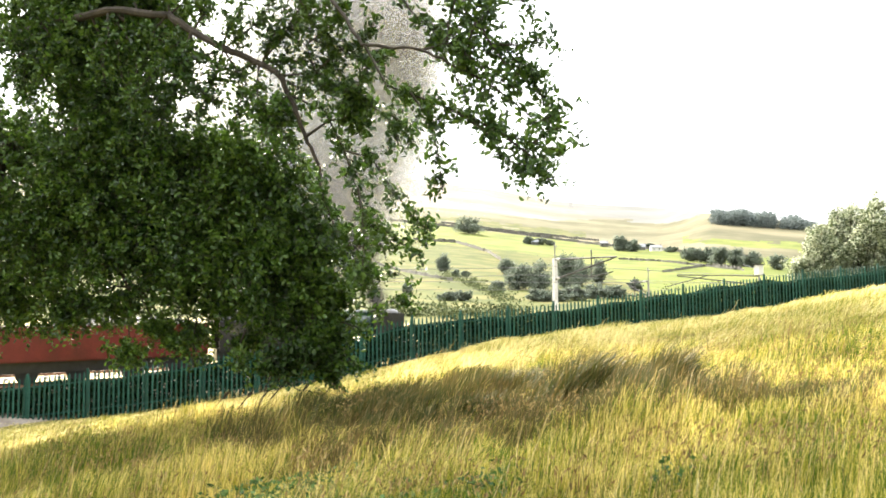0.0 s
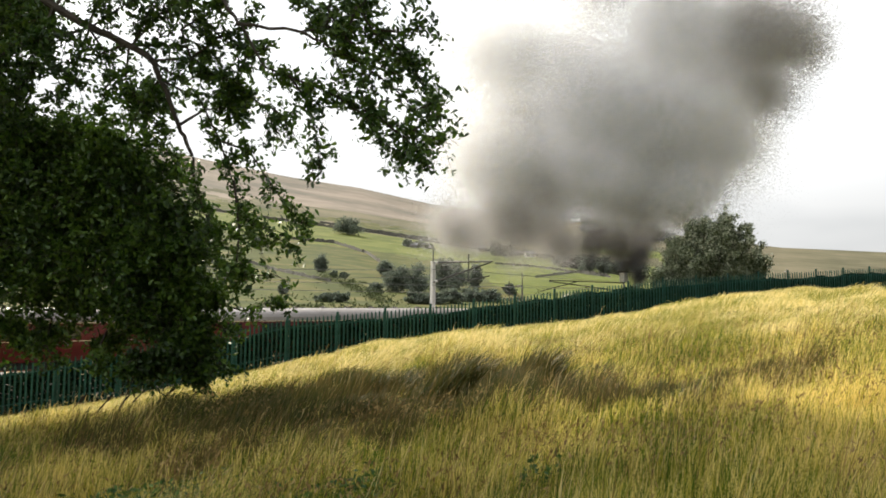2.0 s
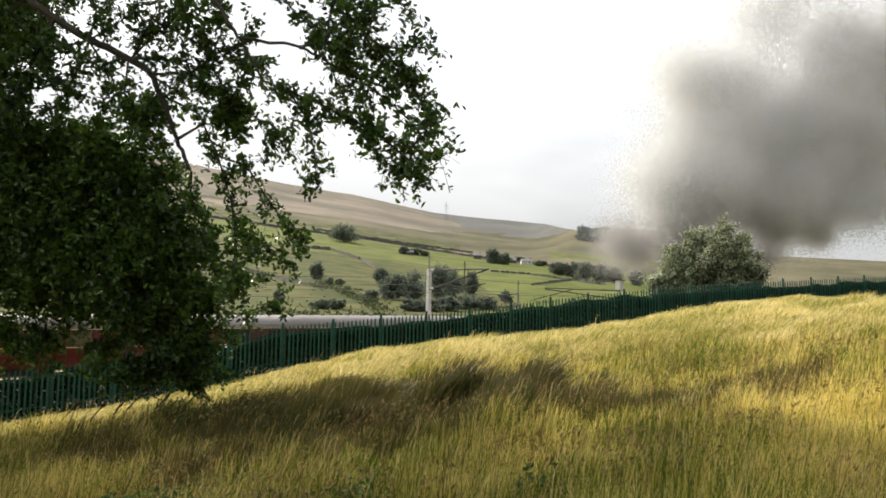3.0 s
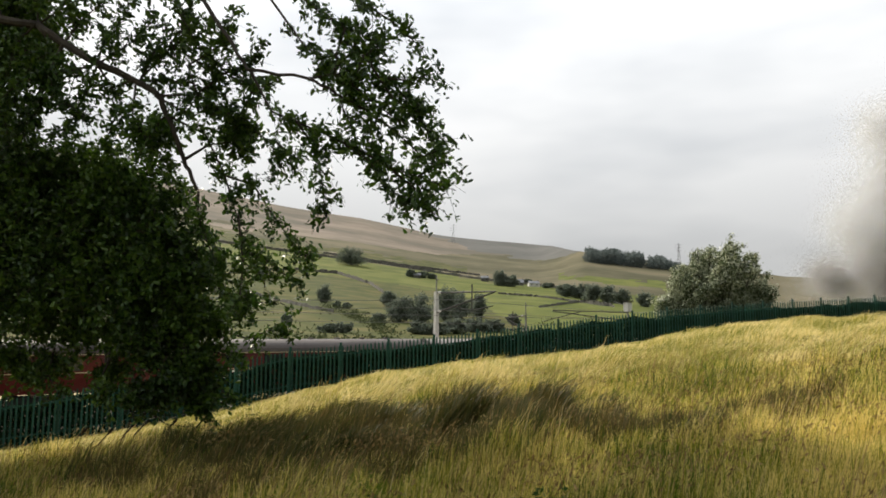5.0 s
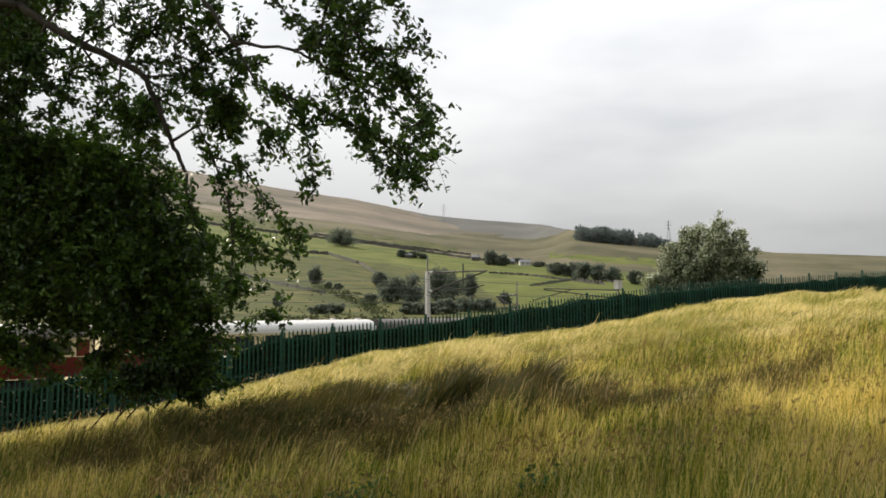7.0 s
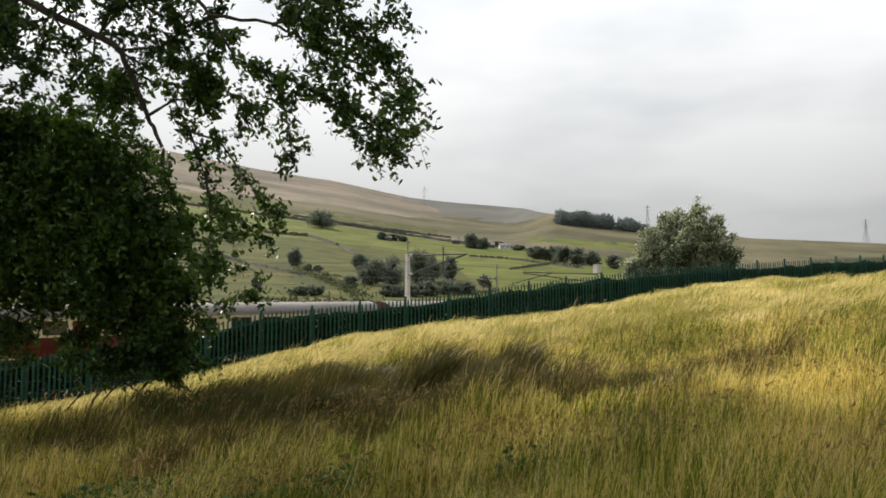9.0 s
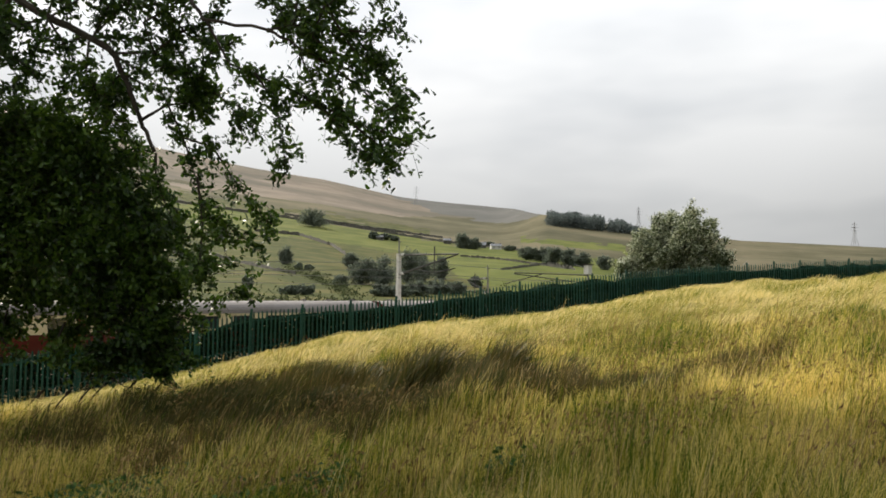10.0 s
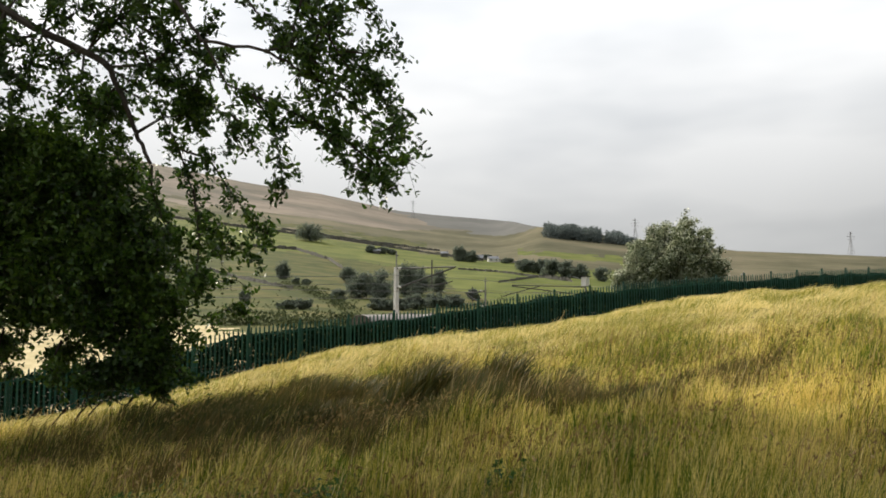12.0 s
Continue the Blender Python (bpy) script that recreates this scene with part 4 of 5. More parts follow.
def near_tree():
    t = tagged(new("oak_tree"), "old broad oak tree with low drooping leafy boughs", "tree")
    g = float(land(TRUNK.x, TRUNK.y))
    rs = random.Random(5)
    bm = bmesh.new()
    pts = [(TRUNK.x + rs.uniform(-0.1, 0.1) + 0.02 * i * i, TRUNK.y - 0.05 * i, g - 0.4 + i * 0.9) for i in range(9)]
    tube(bm, pts, [0.75, 0.55, 0.5, 0.47, 0.44, 0.42, 0.38, 0.3, 0.2], 14)
    part("trunk", bm, BARK, t, "thick furrowed trunk")
    # the limb that sweeps down to the middle of the view, with its curtain of hanging branches
    sweep_limb = ((-1063, 392, 13.4), (-874, 440, 13), (-755, 455, 12.6), (-651, 436, 12.4), (-607, 408, 12.3), (-556, 377, 12.2), (-496, 351, 12.1), (-462, 326, 12), (-449, 301, 12), (-435, 264, 11.9), (-418, 227, 11.9), (-401, 191, 11.9))
    sweep_low = (((-496, 351), (-449, 404), (-391, 428), (-343, 452)),
               ((-462, 326), (-405, 329), (-347, 295), (-298, 262), (-281, 213)),
               ((-449, 301), (-395, 271), (-361, 214), (-343, 158), (-326, 103), (-301, 63)),
               ((-405, 329), (-365, 361), (-333, 377), (-309, 410)),
               ((-401, 191), (-400, 159), (-378, 111), (-357, 64)),
               ((-361, 214), (-320, 198), (-287, 150), (-255, 110), (-237, 94)),
               ((-343, 158), (-333, 87), (-336, 32), (-324, 9)),
               ((-298, 262), (-273, 245), (-263, 213)),
               ((-326, 103), (-294, 87), (-242, 55)),
               ((-449, 404), (-406, 378), (-348, 353), (-299, 335)),)
    sweep_high = (((-607, 408), (-614, 374), (-646, 333), (-652, 292)),
               ((-556, 377), (-570, 332), (-593, 291), (-617, 266)),
               ((-556, 377), (-520, 323), (-534, 273), (-542, 253)),
               ((-496, 351), (-498, 298), (-476, 256), (-442, 223)),
               ((-651, 436), (-683, 401), (-715, 360)),
               ((-607, 408), (-584, 441), (-552, 474)),
               ((-755, 455), (-752, 411), (-774, 352)),
               ((-556, 377), (-507, 406), (-467, 447)),
               ((-449, 404), (-425, 437), (-414, 479)),
               ((-651, 436), (-653, 477), (-689, 504)),
               ((-755, 455), (-719, 427), (-673, 367), (-678, 309)),
               ((-874, 440), (-837, 396), (-823, 328)),
               ((-874, 440), (-795, 412), (-789, 319)),
               ((-607, 408), (-648, 384), (-695, 317)),
               ((-405, 329), (-423, 371), (-374, 403), (-367, 436)),
               ((-347, 295), (-331, 328), (-291, 351)),)
    sweep_more = (((-703, 448), (-713, 478), (-689, 504)),
                  ((-651, 436), (-618, 459), (-603, 493)),
                  ((-755, 455), (-701, 418), (-649, 392), (-630, 358)),
                  ((-607, 408), (-630, 358), (-603, 324), (-569, 299)),
                  ((-556, 377), (-549, 415), (-517, 448)),
                  ((-496, 351), (-473, 388), (-450, 438)),
                  ((-496, 351), (-537, 340), (-571, 357)),
                  ((-755, 455), (-708, 385), (-696, 326), (-685, 276)),
                  ((-651, 436), (-606, 374), (-644, 300), (-676, 267)),
                  ((-496, 351), (-422, 346), (-364, 328)),
                  ((-462, 326), (-412, 296), (-388, 312), (-330, 287)),
                  ((-449, 301), (-469, 273), (-492, 232)),
                  ((-556, 377), (-597, 366), (-672, 350), (-720, 301)),
                  ((-365, 361), (-407, 403), (-451, 472)),
                  ((-874, 440), (-914, 389), (-891, 312)))
    sweep_back = ((-660, 420, 15, 60, 30), (-730, 380, 15, 70, 50), (-780, 300, 14.6, 60, 50), (-470, 270, 12.4, 36, 30), (-350, 260, 12.2, 30, 30), (-720, 300, 13.2, 60, 50), (-740, 230, 13.2, 70, 60), (-690, 390, 13.6, 50, 34), (-840, 380, 13.4, 90, 80))
    # the long bough that reaches furthest over the meadow
    reach_limb = ((-1068, 453, 13.4), (-882, 544, 13), (-623, 562, 12.2), (-427, 505, 11.6), (-367, 419, 11.2), (-339, 379, 11), (-251, 366, 10.8), (-212, 343, 10.8))
    reach_low = (((-339, 379), (-305, 320), (-266, 303), (-211, 282), (-162, 244), (-130, 204), (-90, 187), (-65, 171)),
               ((-266, 303), (-237, 265), (-229, 221), (-218, 165)),
               ((-311, 485), (-260, 417), (-235, 391), (-223, 371)),
               ((-286, 501), (-204, 440), (-171, 398), (-139, 365), (-99, 323), (-75, 283), (-63, 260)),
               ((-139, 365), (-107, 360), (-81, 370)),
               ((-171, 398), (-155, 414), (-143, 431)),
               ((-205, 499), (-131, 447), (-87, 409)),)
    reach_high = (((-212, 343), (-162, 316), (-122, 283), (-87, 255), (-55, 262)),
               ((-211, 282), (-170, 260), (-130, 235), (-91, 223), (-40, 203)),
               ((-130, 235), (-94, 207), (-71, 195)),
               ((-204, 440), (-211, 399), (-195, 358), (-178, 317)),
               ((-171, 398), (-187, 358), (-154, 324), (-107, 299)),
               ((-195, 358), (-202, 325), (-186, 293)),
               ((-171, 398), (-131, 340), (-91, 303)),
               ((-223, 371), (-195, 399), (-179, 431)),
               ((-162, 316), (-170, 284), (-146, 252)),
               ((-286, 501), (-237, 458), (-188, 432)),
               ((-251, 366), (-203, 374), (-155, 365)),
               ((-91, 223), (-75, 235), (-51, 250)),)
    # the dense low crown and its ragged edge
    low_limb = ((-1045, 189, 13.4), (-859, 228, 13.4), (-690, 218, 13.2), (-587, 160, 13.2), (-494, 96, 13), (-436, 32, 12.8), (-409, -45, 12.8))
    low_edge = (((-406, 95), (-356, 48), (-324, 31), (-283, 32)),
               ((-395, 1), (-323, -16), (-262, 0)),
               ((-439, 127), (-407, 131), (-374, 111)),
               ((-409, -61), (-383, -106), (-363, -133)),
               ((-484, 248), (-442, 207), (-417, 191)),)
    low_rim = (((-690, 218), (-666, 251), (-651, 279)),
               ((-639, 209), (-600, 250), (-576, 270)),
               ((-589, 209), (-541, 237), (-501, 253)),
               ((-539, 192), (-491, 216), (-450, 215)),
               ((-498, 176), (-449, 183), (-416, 167)),
               ((-464, 143), (-415, 143), (-383, 127)),
               ((-438, 103), (-398, 103), (-357, 87)),
               ((-412, 32), (-363, 13), (-332, 13)),
               ((-410, -30), (-362, -37), (-334, -45)),
               ((-400, -76), (-361, -83), (-344, -98)),
               ((-740, 227), (-751, 268), (-737, 301)),
               ((-816, 220), (-811, 269), (-796, 302)),
               ((-594, -30), (-600, -69), (-583, -100)),
               ((-513, -45), (-527, -84), (-510, -107)))
    low_front = ((-656, 218, 12.8, 61, 38), (-590, 229, 12.8, 54, 34), (-523, 208, 12.6, 46, 31), (-636, 145, 13, 73, 54), (-537, 152, 12.8, 69, 54), (-473, 167, 12.6, 42, 34), (-446, 103, 12.5, 46, 46), (-575, 72, 13, 84, 61), (-476, 48, 12.7, 69, 61), (-408, 56, 12.5, 42, 46))
    low_foot = ((-629, 25, 13.2, 61, 42), (-414, -10, 12.6, 46, 38), (-478, -22, 12.8, 54, 38), (-383, 9, 12.5, 29, 31), (-416, -68, 12.7, 50, 34), (-385, -60, 12.6, 27, 31), (-455, -95, 12.8, 46, 25), (-391, -102, 12.7, 28, 17), (-554, -14, 13.2, 46, 31), (-512, -65, 13.2, 28, 18))
    low_back = ((-621, 185, 14, 92, 61), (-519, 104, 14, 92, 61), (-598, 49, 14.2, 92, 61), (-443, 17, 13.8, 69, 61), (-498, 176, 13.6, 54, 38), (-650, 96, 14.2, 84, 61))
    side_limb = ((-1052, 264, 13.4), (-947, 263, 13.4), (-841, 212, 13.4), (-768, 129, 13.4), (-711, 17, 13.4))
    side_front = ((-741, 235, 13.2, 61, 46), (-778, 162, 13.2, 69, 61), (-731, 73, 13.3, 69, 61), (-849, 212, 13.4, 77, 69), (-849, 89, 13.4, 77, 69), (-726, -15, 13.5, 46, 31), (-808, -22, 13.5, 54, 38), (-658, -46, 13.4, 31, 21), (-624, -69, 13.4, 28, 20), (-954, 131, 13.6, 92, 84))
    side_back = ((-705, -85, 13.4, 31, 20), (-947, 255, 13.8, 84, 69), (-768, 129, 14.5, 92, 84), (-870, 33, 14.5, 92, 69), (-681, 210, 14.2, 69, 46), (-593, -53, 13.6, 23, 18), (-942, -15, 13.8, 69, 54))
    high_limb = ((-960, 420, 13.6), (-760, 560, 14), (-560, 640, 14), (-400, 600, 13.6), (-300, 580, 13))
    high_crown = ((-640, 560, 14, 110, 60), (-520, 570, 15, 100, 60), (-700, 640, 14.4, 130, 80), (-540, 680, 15, 130, 80), (-400, 620, 15, 100, 60), (-840, 560, 14, 130, 90), (-620, 790, 15, 150, 90),
                  (-430, 540, 16, 80, 40), (-330, 580, 16, 90, 50), (-560, 600, 16.5, 120, 60), (-720, 480, 14.5, 90, 70), (-820, 420, 14, 90, 80), (-450, 740, 16, 130, 80), (-900, 700, 15, 150, 100))
    out = [bough(t, sweep_limb, sweep_low + sweep_high + sweep_more, sweep_back, 11, 0.085, 0.1, 0.052, 13),
           bough(t, reach_limb, reach_low + reach_high, (), 12, 0.045, 0.1, 0.055, 12),
           bough(t, high_limb, (), high_crown, 15, 0.1, 0.14, 0.1, 10),
           bough(t, low_limb, low_edge + low_rim, low_front + low_foot + low_back, 13, 0.1, 0.1, 0.06, 12),
           bough(t, side_limb, (), side_front + side_back, 14, 0.09, 0.1, 0.06, 10)]
    bare_twigs(out[3], (((-483, -99), (-430, -133), (-375, -138)),
               ((-488, -99), (-459, -161)),
               ((-471, -99), (-488, -153)),), 12.8)
    return t, out


oak, boughs = near_tree()


def dead_stem(x, y, tall, lean):
    s = tagged(new("dead_stem"), "dark dead stem leaning over in the long grass", "stem", "dead stems under the oak")
    s.location = (x, y, float(land(x, y)))
    part("stalk", tube(bmesh.new(), [(0, 0, -0.05), (lean * 0.3, 0, tall * 0.45), (lean, 0.05, tall)], [0.022, 0.018, 0.01], 6), BARK, s)
    part("seed_head", tube(bmesh.new(), [(lean * 0.8, 0.04, tall * 0.82), (lean * 0.95, 0.05, tall * 0.95), (lean * 1.12, 0.05, tall * 1.08)], [0.015, 0.035, 0.006], 6), BARK, s)


for x, y, tall, lean in ((-7.6, 13.2, 0.62, 0.42), (-6.5, 13.0, 0.75, 0.5), (-6.35, 13.1, 0.72, 0.5), (-5.9, 13.2, 0.55, 0.38), (-7.2, 13.6, 0.5, 0.3), (-5.2, 12.9, 0.6, 0.4)):
    dead_stem(x, y, tall, lean)


def crowned_tree(name, base, height, width, mat, leaf, n, label, category, seed, lean=0.0, trunk=0.12, group="", droop=0.0, limbs=34, loose=0.0):
    """A tree or bush: trunk with limbs, and leaves in many uneven clumps."""
    rs = random.Random(seed)
    t = tagged(new(name), label, category, group)
    t.location = base
    bm = bmesh.new()
    tips = []
    tube(bm, [(0, 0, -0.3), (lean * 0.1, 0, height * 0.25), (lean * 0.3, 0, height * 0.55)], [trunk * 1.3, trunk, trunk * 0.6], 8)
    for i in range(limbs):
        a, f = rs.uniform(0, math.tau), rs.uniform(0.1, 1) ** 0.8
        z = height * (0.12 + 0.83 * f)
        reach = width / 2 * math.sqrt(max(0.05, 1 - (max(0, f - 0.4) / 0.63) ** 2)) * rs.uniform(0.5, 1.05)
        tip = Vector((math.cos(a) * reach + lean * f, math.sin(a) * reach * 0.8, z))
        root = Vector((lean * 0.2 * f, 0, z * 0.45))
        tube(bm, [root, root.lerp(tip, 0.5) + Vector((0, 0, height * 0.04)), tip], [trunk * 0.4, trunk * 0.22, trunk * 0.06], 5)
        tips.append((tip, root))
    part("trunk", bm, BARK, t)
    npr = np.random.RandomState(seed)
    cs = []
    for tip, root in tips:
        k = n // len(tips)
        f = npr.rand(k)[:, None] ** 0.6
        cs.append(np.array(root) + (np.array(tip) - np.array(root)) * f + npr.randn(k, 3) * height * (0.02 + 0.026 * f) * (34 / limbs) ** 0.4)
    leaf_cloud("crown", np.concatenate(cs), mat, leaf, t, height * 0.012 + loose, (1.2 if lean else 0, 0, 0.2 - droop), "", seed)
    return t


def willow(base, height, half, lean, seed):
    """A bushy many-stemmed tree: stems fan out and lean downwind, each ending in plumes of leaves swept the same way."""
    rs, npr = random.Random(seed), np.random.RandomState(seed)
    t = tagged(new("windblown_tree"), "bushy willow tree with pale wind-turned leaves", "tree")
    t.location = base
    bm = bmesh.new()
    cs = []
    for i in range(90):
        a, f = rs.uniform(0, math.tau), rs.random() ** 0.42
        side = math.cos(a) * half * f
        deep = math.sin(a) * half * 0.7 * f
        roof = math.sqrt(max(0.12, 1 - (side / (half * 1.1)) ** 2 - (deep / half) ** 2 * 0.4))
        roof *= 0.84 if side < -half * 0.4 else 1.0
        z = height * roof * (rs.choice((1.0, 0.95, 0.8, 0.62)) if f < 0.75 else rs.choice((1.0, 0.8, 0.6))) * rs.uniform(0.92, 1.0)
        tip = Vector((side + lean * z / height, deep, z))
        root = Vector((side * 0.3, deep * 0.3, -0.3))
        mid = root.lerp(tip, 0.5) + Vector((side * 0.2, 0, 0.02 * height))
        tube(bm, [root, mid, tip], [0.08, 0.045, 0.012], 6)
        for j in range(10):
            g = 0.3 + 0.7 * rs.random()
            p = mid.lerp(tip, g * 2 - 1) if g > 0.5 else root.lerp(mid, g * 2)
            q = p + Vector((rs.gauss(0.25, 0.4), rs.gauss(0, 0.4), rs.gauss(0.35, 0.3))) * rs.uniform(0.6, 1.1)
            tube(bm, [p, q], [0.014, 0.004], 3, cap=False)
            k = 110
            w = npr.rand(k)[:, None]
            cs.append(np.array(p) + (np.array(q) - np.array(p)) * w * 1.1 + npr.randn(k, 3) * (0.24 - 0.1 * w))
    part("trunk", bm, BARK, t)
    leaf_cloud("crown", np.concatenate(cs), SILVER, 0.22, t, 0.02, (0.8, 0, 0.4), "", seed, 0.45)
    return t


wind_tree = willow(spot(0.297, 61, 0.2), 8.6, 4.75, 0.9, 21)


# ---- the far side of the valley ----
def shrubs():
    # bearing, rise, width, height: thousandths of the distance
    rows = ((-181, 85, 42, 25), (-98, 70, 14, 10), (-82, 69, 16, 9), (-112, 9, 44, 34), (-88, 9, 44, 42), (-50, 11, 34, 46), (-32, 13, 32, 40), (-129, 30, 25, 21), (-142, 4, 21, 17), (-210, -6, 28, 12), (-188, -6, 28, 14),
            (-268, 4, 12, 15), (-198, 27, 12, 9), (-186, 26, 12, 8), (-218, 34, 15, 26), (-6, 16, 15, 33), (41, 6, 14, 15), (22, 59, 20, 20), (38, 58, 22, 16), (112, 44, 28, 18), (130, 42, 28, 22), (148, 39, 30, 22), (166, 37, 28, 22),
            (184, 35, 26, 20), (216, 31, 22, 19))
    rows += ((-38, -6, 40, 20), (-10, -4, 34, 20), (12, -3, 32, 18), (-62, -7, 36, 16), (-86, -7, 36, 16), (-305, 63, 23, 18), (-373, 71, 31, 31), (-412, 48, 31, 23), (-520, 60, 50, 36), (-70, 68, 10, 7), (60, 61, 14, 7), (88, 56, 16, 7))
    for i, (u, rise, w, h) in enumerate(rows):
        p = upslope(u / 1000, rise / 1000)
        d = p.y
        p.z -= 0.12 * h * d / 1000
        tree = crowned_tree("hedgerow_tree", p, 1.12 * h * d / 1000, 1.2 * w * d / 1000, HAZY_SHRUB, 0.3 + 0.0018 * d, 3600, "dark rounded tree among hedges on the far slope", "tree", 300 + i, 0, 0.02 * h * d / 1000, "trees of the far slope", loose=0.045 * h * d / 1000)


shrubs()


def scrub():
    """Low gorse and bracken scattered over the rough slope and along the hedges."""
    rs = np.random.RandomState(14)
    cs = []
    for i in range(150):
        u, d = -0.75 + 1.05 * rs.rand(), 118 + 260 * rs.rand() ** 1.5
        if ripple(np.array(u * d), np.array(d), 60, 15) < 0.1:
            continue
        s = 0.5 + 1.4 * rs.rand() ** 2
        p = spot(u, d)
        k = 60
        cs.append(np.stack([p.x + rs.randn(k) * 1.5 * s, p.y + rs.randn(k) * s, p.z + np.abs(rs.randn(k)) * 0.75 * s], -1))
    for u0, d0, u1, d1 in ((-0.3, 130, -0.1, 140), (-0.22, 330, -0.125, 200)):
        for i in range(60):
            g = rs.rand()
            p = spot(u0 + (u1 - u0) * g, d0 + (d1 - d0) * g)
            k = 24
            cs.append(np.stack([p.x + rs.randn(k) * 1.6, p.y + rs.randn(k), p.z + np.abs(rs.randn(k)) * 1.3], -1))
    ob = leaf_cloud("gorse_scrub", np.concatenate(cs), GORSE, 0.7, None, 0.1, (0, 0, 0.3), "dull green gorse and bracken scattered on the slope", 19)
    return tagged(ob, category="scrub", kind="stuff")


scrub()


def plantation():
    """The dark wood on the skyline."""
    rs = np.random.RandomState(4)
    cs = []
    for i in range(700):
        u, d = 0.138 + 0.124 * rs.rand(), 1240 + 80 * rs.rand()
        if 0.215 < u < 0.222:
            continue
        h = 17 + 7 * rs.rand() - 9 * ((u - 0.18) / 0.07) ** 2 + 2.5 * math.sin(u * 190)
        p = spot(u, d)
        k = 34
        f = rs.rand(k)
        cs.append(np.stack([p.x + rs.randn(k) * 3.2 * (1.1 - f), p.y + rs.randn(k) * 3, p.z + h * f], -1))
    ob = leaf_cloud("plantation", np.concatenate(cs), HAZY_PINE, 3.0, None, 0.5, (0, 0, 0.3), "dark conifer plantation on the skyline", 9)
    return tagged(ob, category="wood", kind="stuff")


plantation()


def drystone(line, h=1.3):
    """A wall along points of (bearing, rise)."""
    bm = bmesh.new()
    prev = None
    rs = random.Random(len(line))
    for (u0, r0), (u1, r1) in zip(line, line[1:]):
        for i in range(24):
            f = i / 24
            p = upslope(u0 + (u1 - u0) * f, r0 + (r1 - r0) * f)
            hh, w = (h + 0.0022 * p.y) * rs.uniform(0.7, 1.3), 0.5
            ring = [bm.verts.new(p + Vector(q)) for q in ((0, -w, -0.8), (0, w, -0.8), (0, w * 0.6, hh), (0, -w * 0.6, hh))]
            if prev:
                for k in range(4):
                    bm.faces.new((prev[k], prev[(k + 1) % 4], ring[(k + 1) % 4], ring[k]))
            prev = ring
    ob = new("drystone_wall", mesh_of("drystone_wall", bm, STONE))
    return tagged(ob, "dark drystone wall dividing the pastures", "stone wall", "walls of the far slope")


drystone(((-0.4, 0.114), (-0.26, 0.1), (-0.14, 0.0875), (0.0, 0.0665), (0.09, 0.057), (0.19, 0.046)), 1.0)
drystone(((-0.26, 0.077), (-0.2, 0.073), (-0.155, 0.06), (-0.135, 0.047)), 1.3)
drystone(((-0.22, 0.1), (-0.1, 0.084), (0.0, 0.072)), 0.6)
drystone(((0.075, 0.03), (0.135, 0.038), (0.175, 0.033)), 0.3)
drystone(((0.02, 0.048), (0.075, 0.044), (0.18, 0.03)), 0.2)
drystone(((-0.34, 0.05), (-0.28, 0.035), (-0.2, 0.02)), 0.6)


def farmhouse(u, d, w, depth, eave, ridge, turn, label, wall=STONE):
    b = tagged(new("farm_building"), label, "farm building", "farm on the far slope")
    b.matrix_world = pose(*upslope(u, d), 0, 0, turn)
    part("wall", extrude_x(bmesh.new(), [(-depth / 2, -1.5), (depth / 2, -1.5), (depth / 2, eave), (0, ridge), (-depth / 2, eave)], -w / 2, w / 2), wall, b)
    bm = bmesh.new()
    for s in (-1, 1):
        extrude_x(bm, [(s * (depth / 2 + 0.4), eave - 0.2), (0, ridge + 0.1), (0, ridge + 0.4), (s * (depth / 2 + 0.4), eave + 0.1)], -w / 2 - 0.4, w / 2 + 0.4)
    roof = part("roof", bm, SLATE, b, "grey slate roof")
    part("chimney", box(bmesh.new(), w / 2 - 1.4, w / 2 - 0.5, -0.5, 0.5, ridge - 0.5, ridge + 1.3), STONE, roof)
    for i in range(max(2, int(w / 5))):
        x = -w / 2 + (i + 0.5) * w / max(2, int(w / 5))
        win = part("window", box(bmesh.new(), x - 0.6, x + 0.6, -depth / 2 - 0.06, -depth / 2 + 0.05, eave * 0.4, eave * 0.75), GLASS, b)
        part("sill", box(bmesh.new(), x - 0.75, x + 0.75, -depth / 2 - 0.15, -depth / 2 + 0.05, eave * 0.36, eave * 0.4), STONE, win)
    return b


farmhouse(0.046, 0.060, 15, 9, 2.6, 6.2, -6, "low stone farmhouse with a pale slate roof")
farmhouse(0.068, 0.058, 12, 9, 3.4, 6, 8, "low farm barn with a pale sheet roof", RENDERWALL)
farmhouse(0.002, 0.065, 9, 7, 4, 6.4, 0, "small stone farm building beside trees", STONE)
farmhouse(-0.09, 0.069, 8, 6, 3, 5, 4, "small stone field barn among trees", STONE)


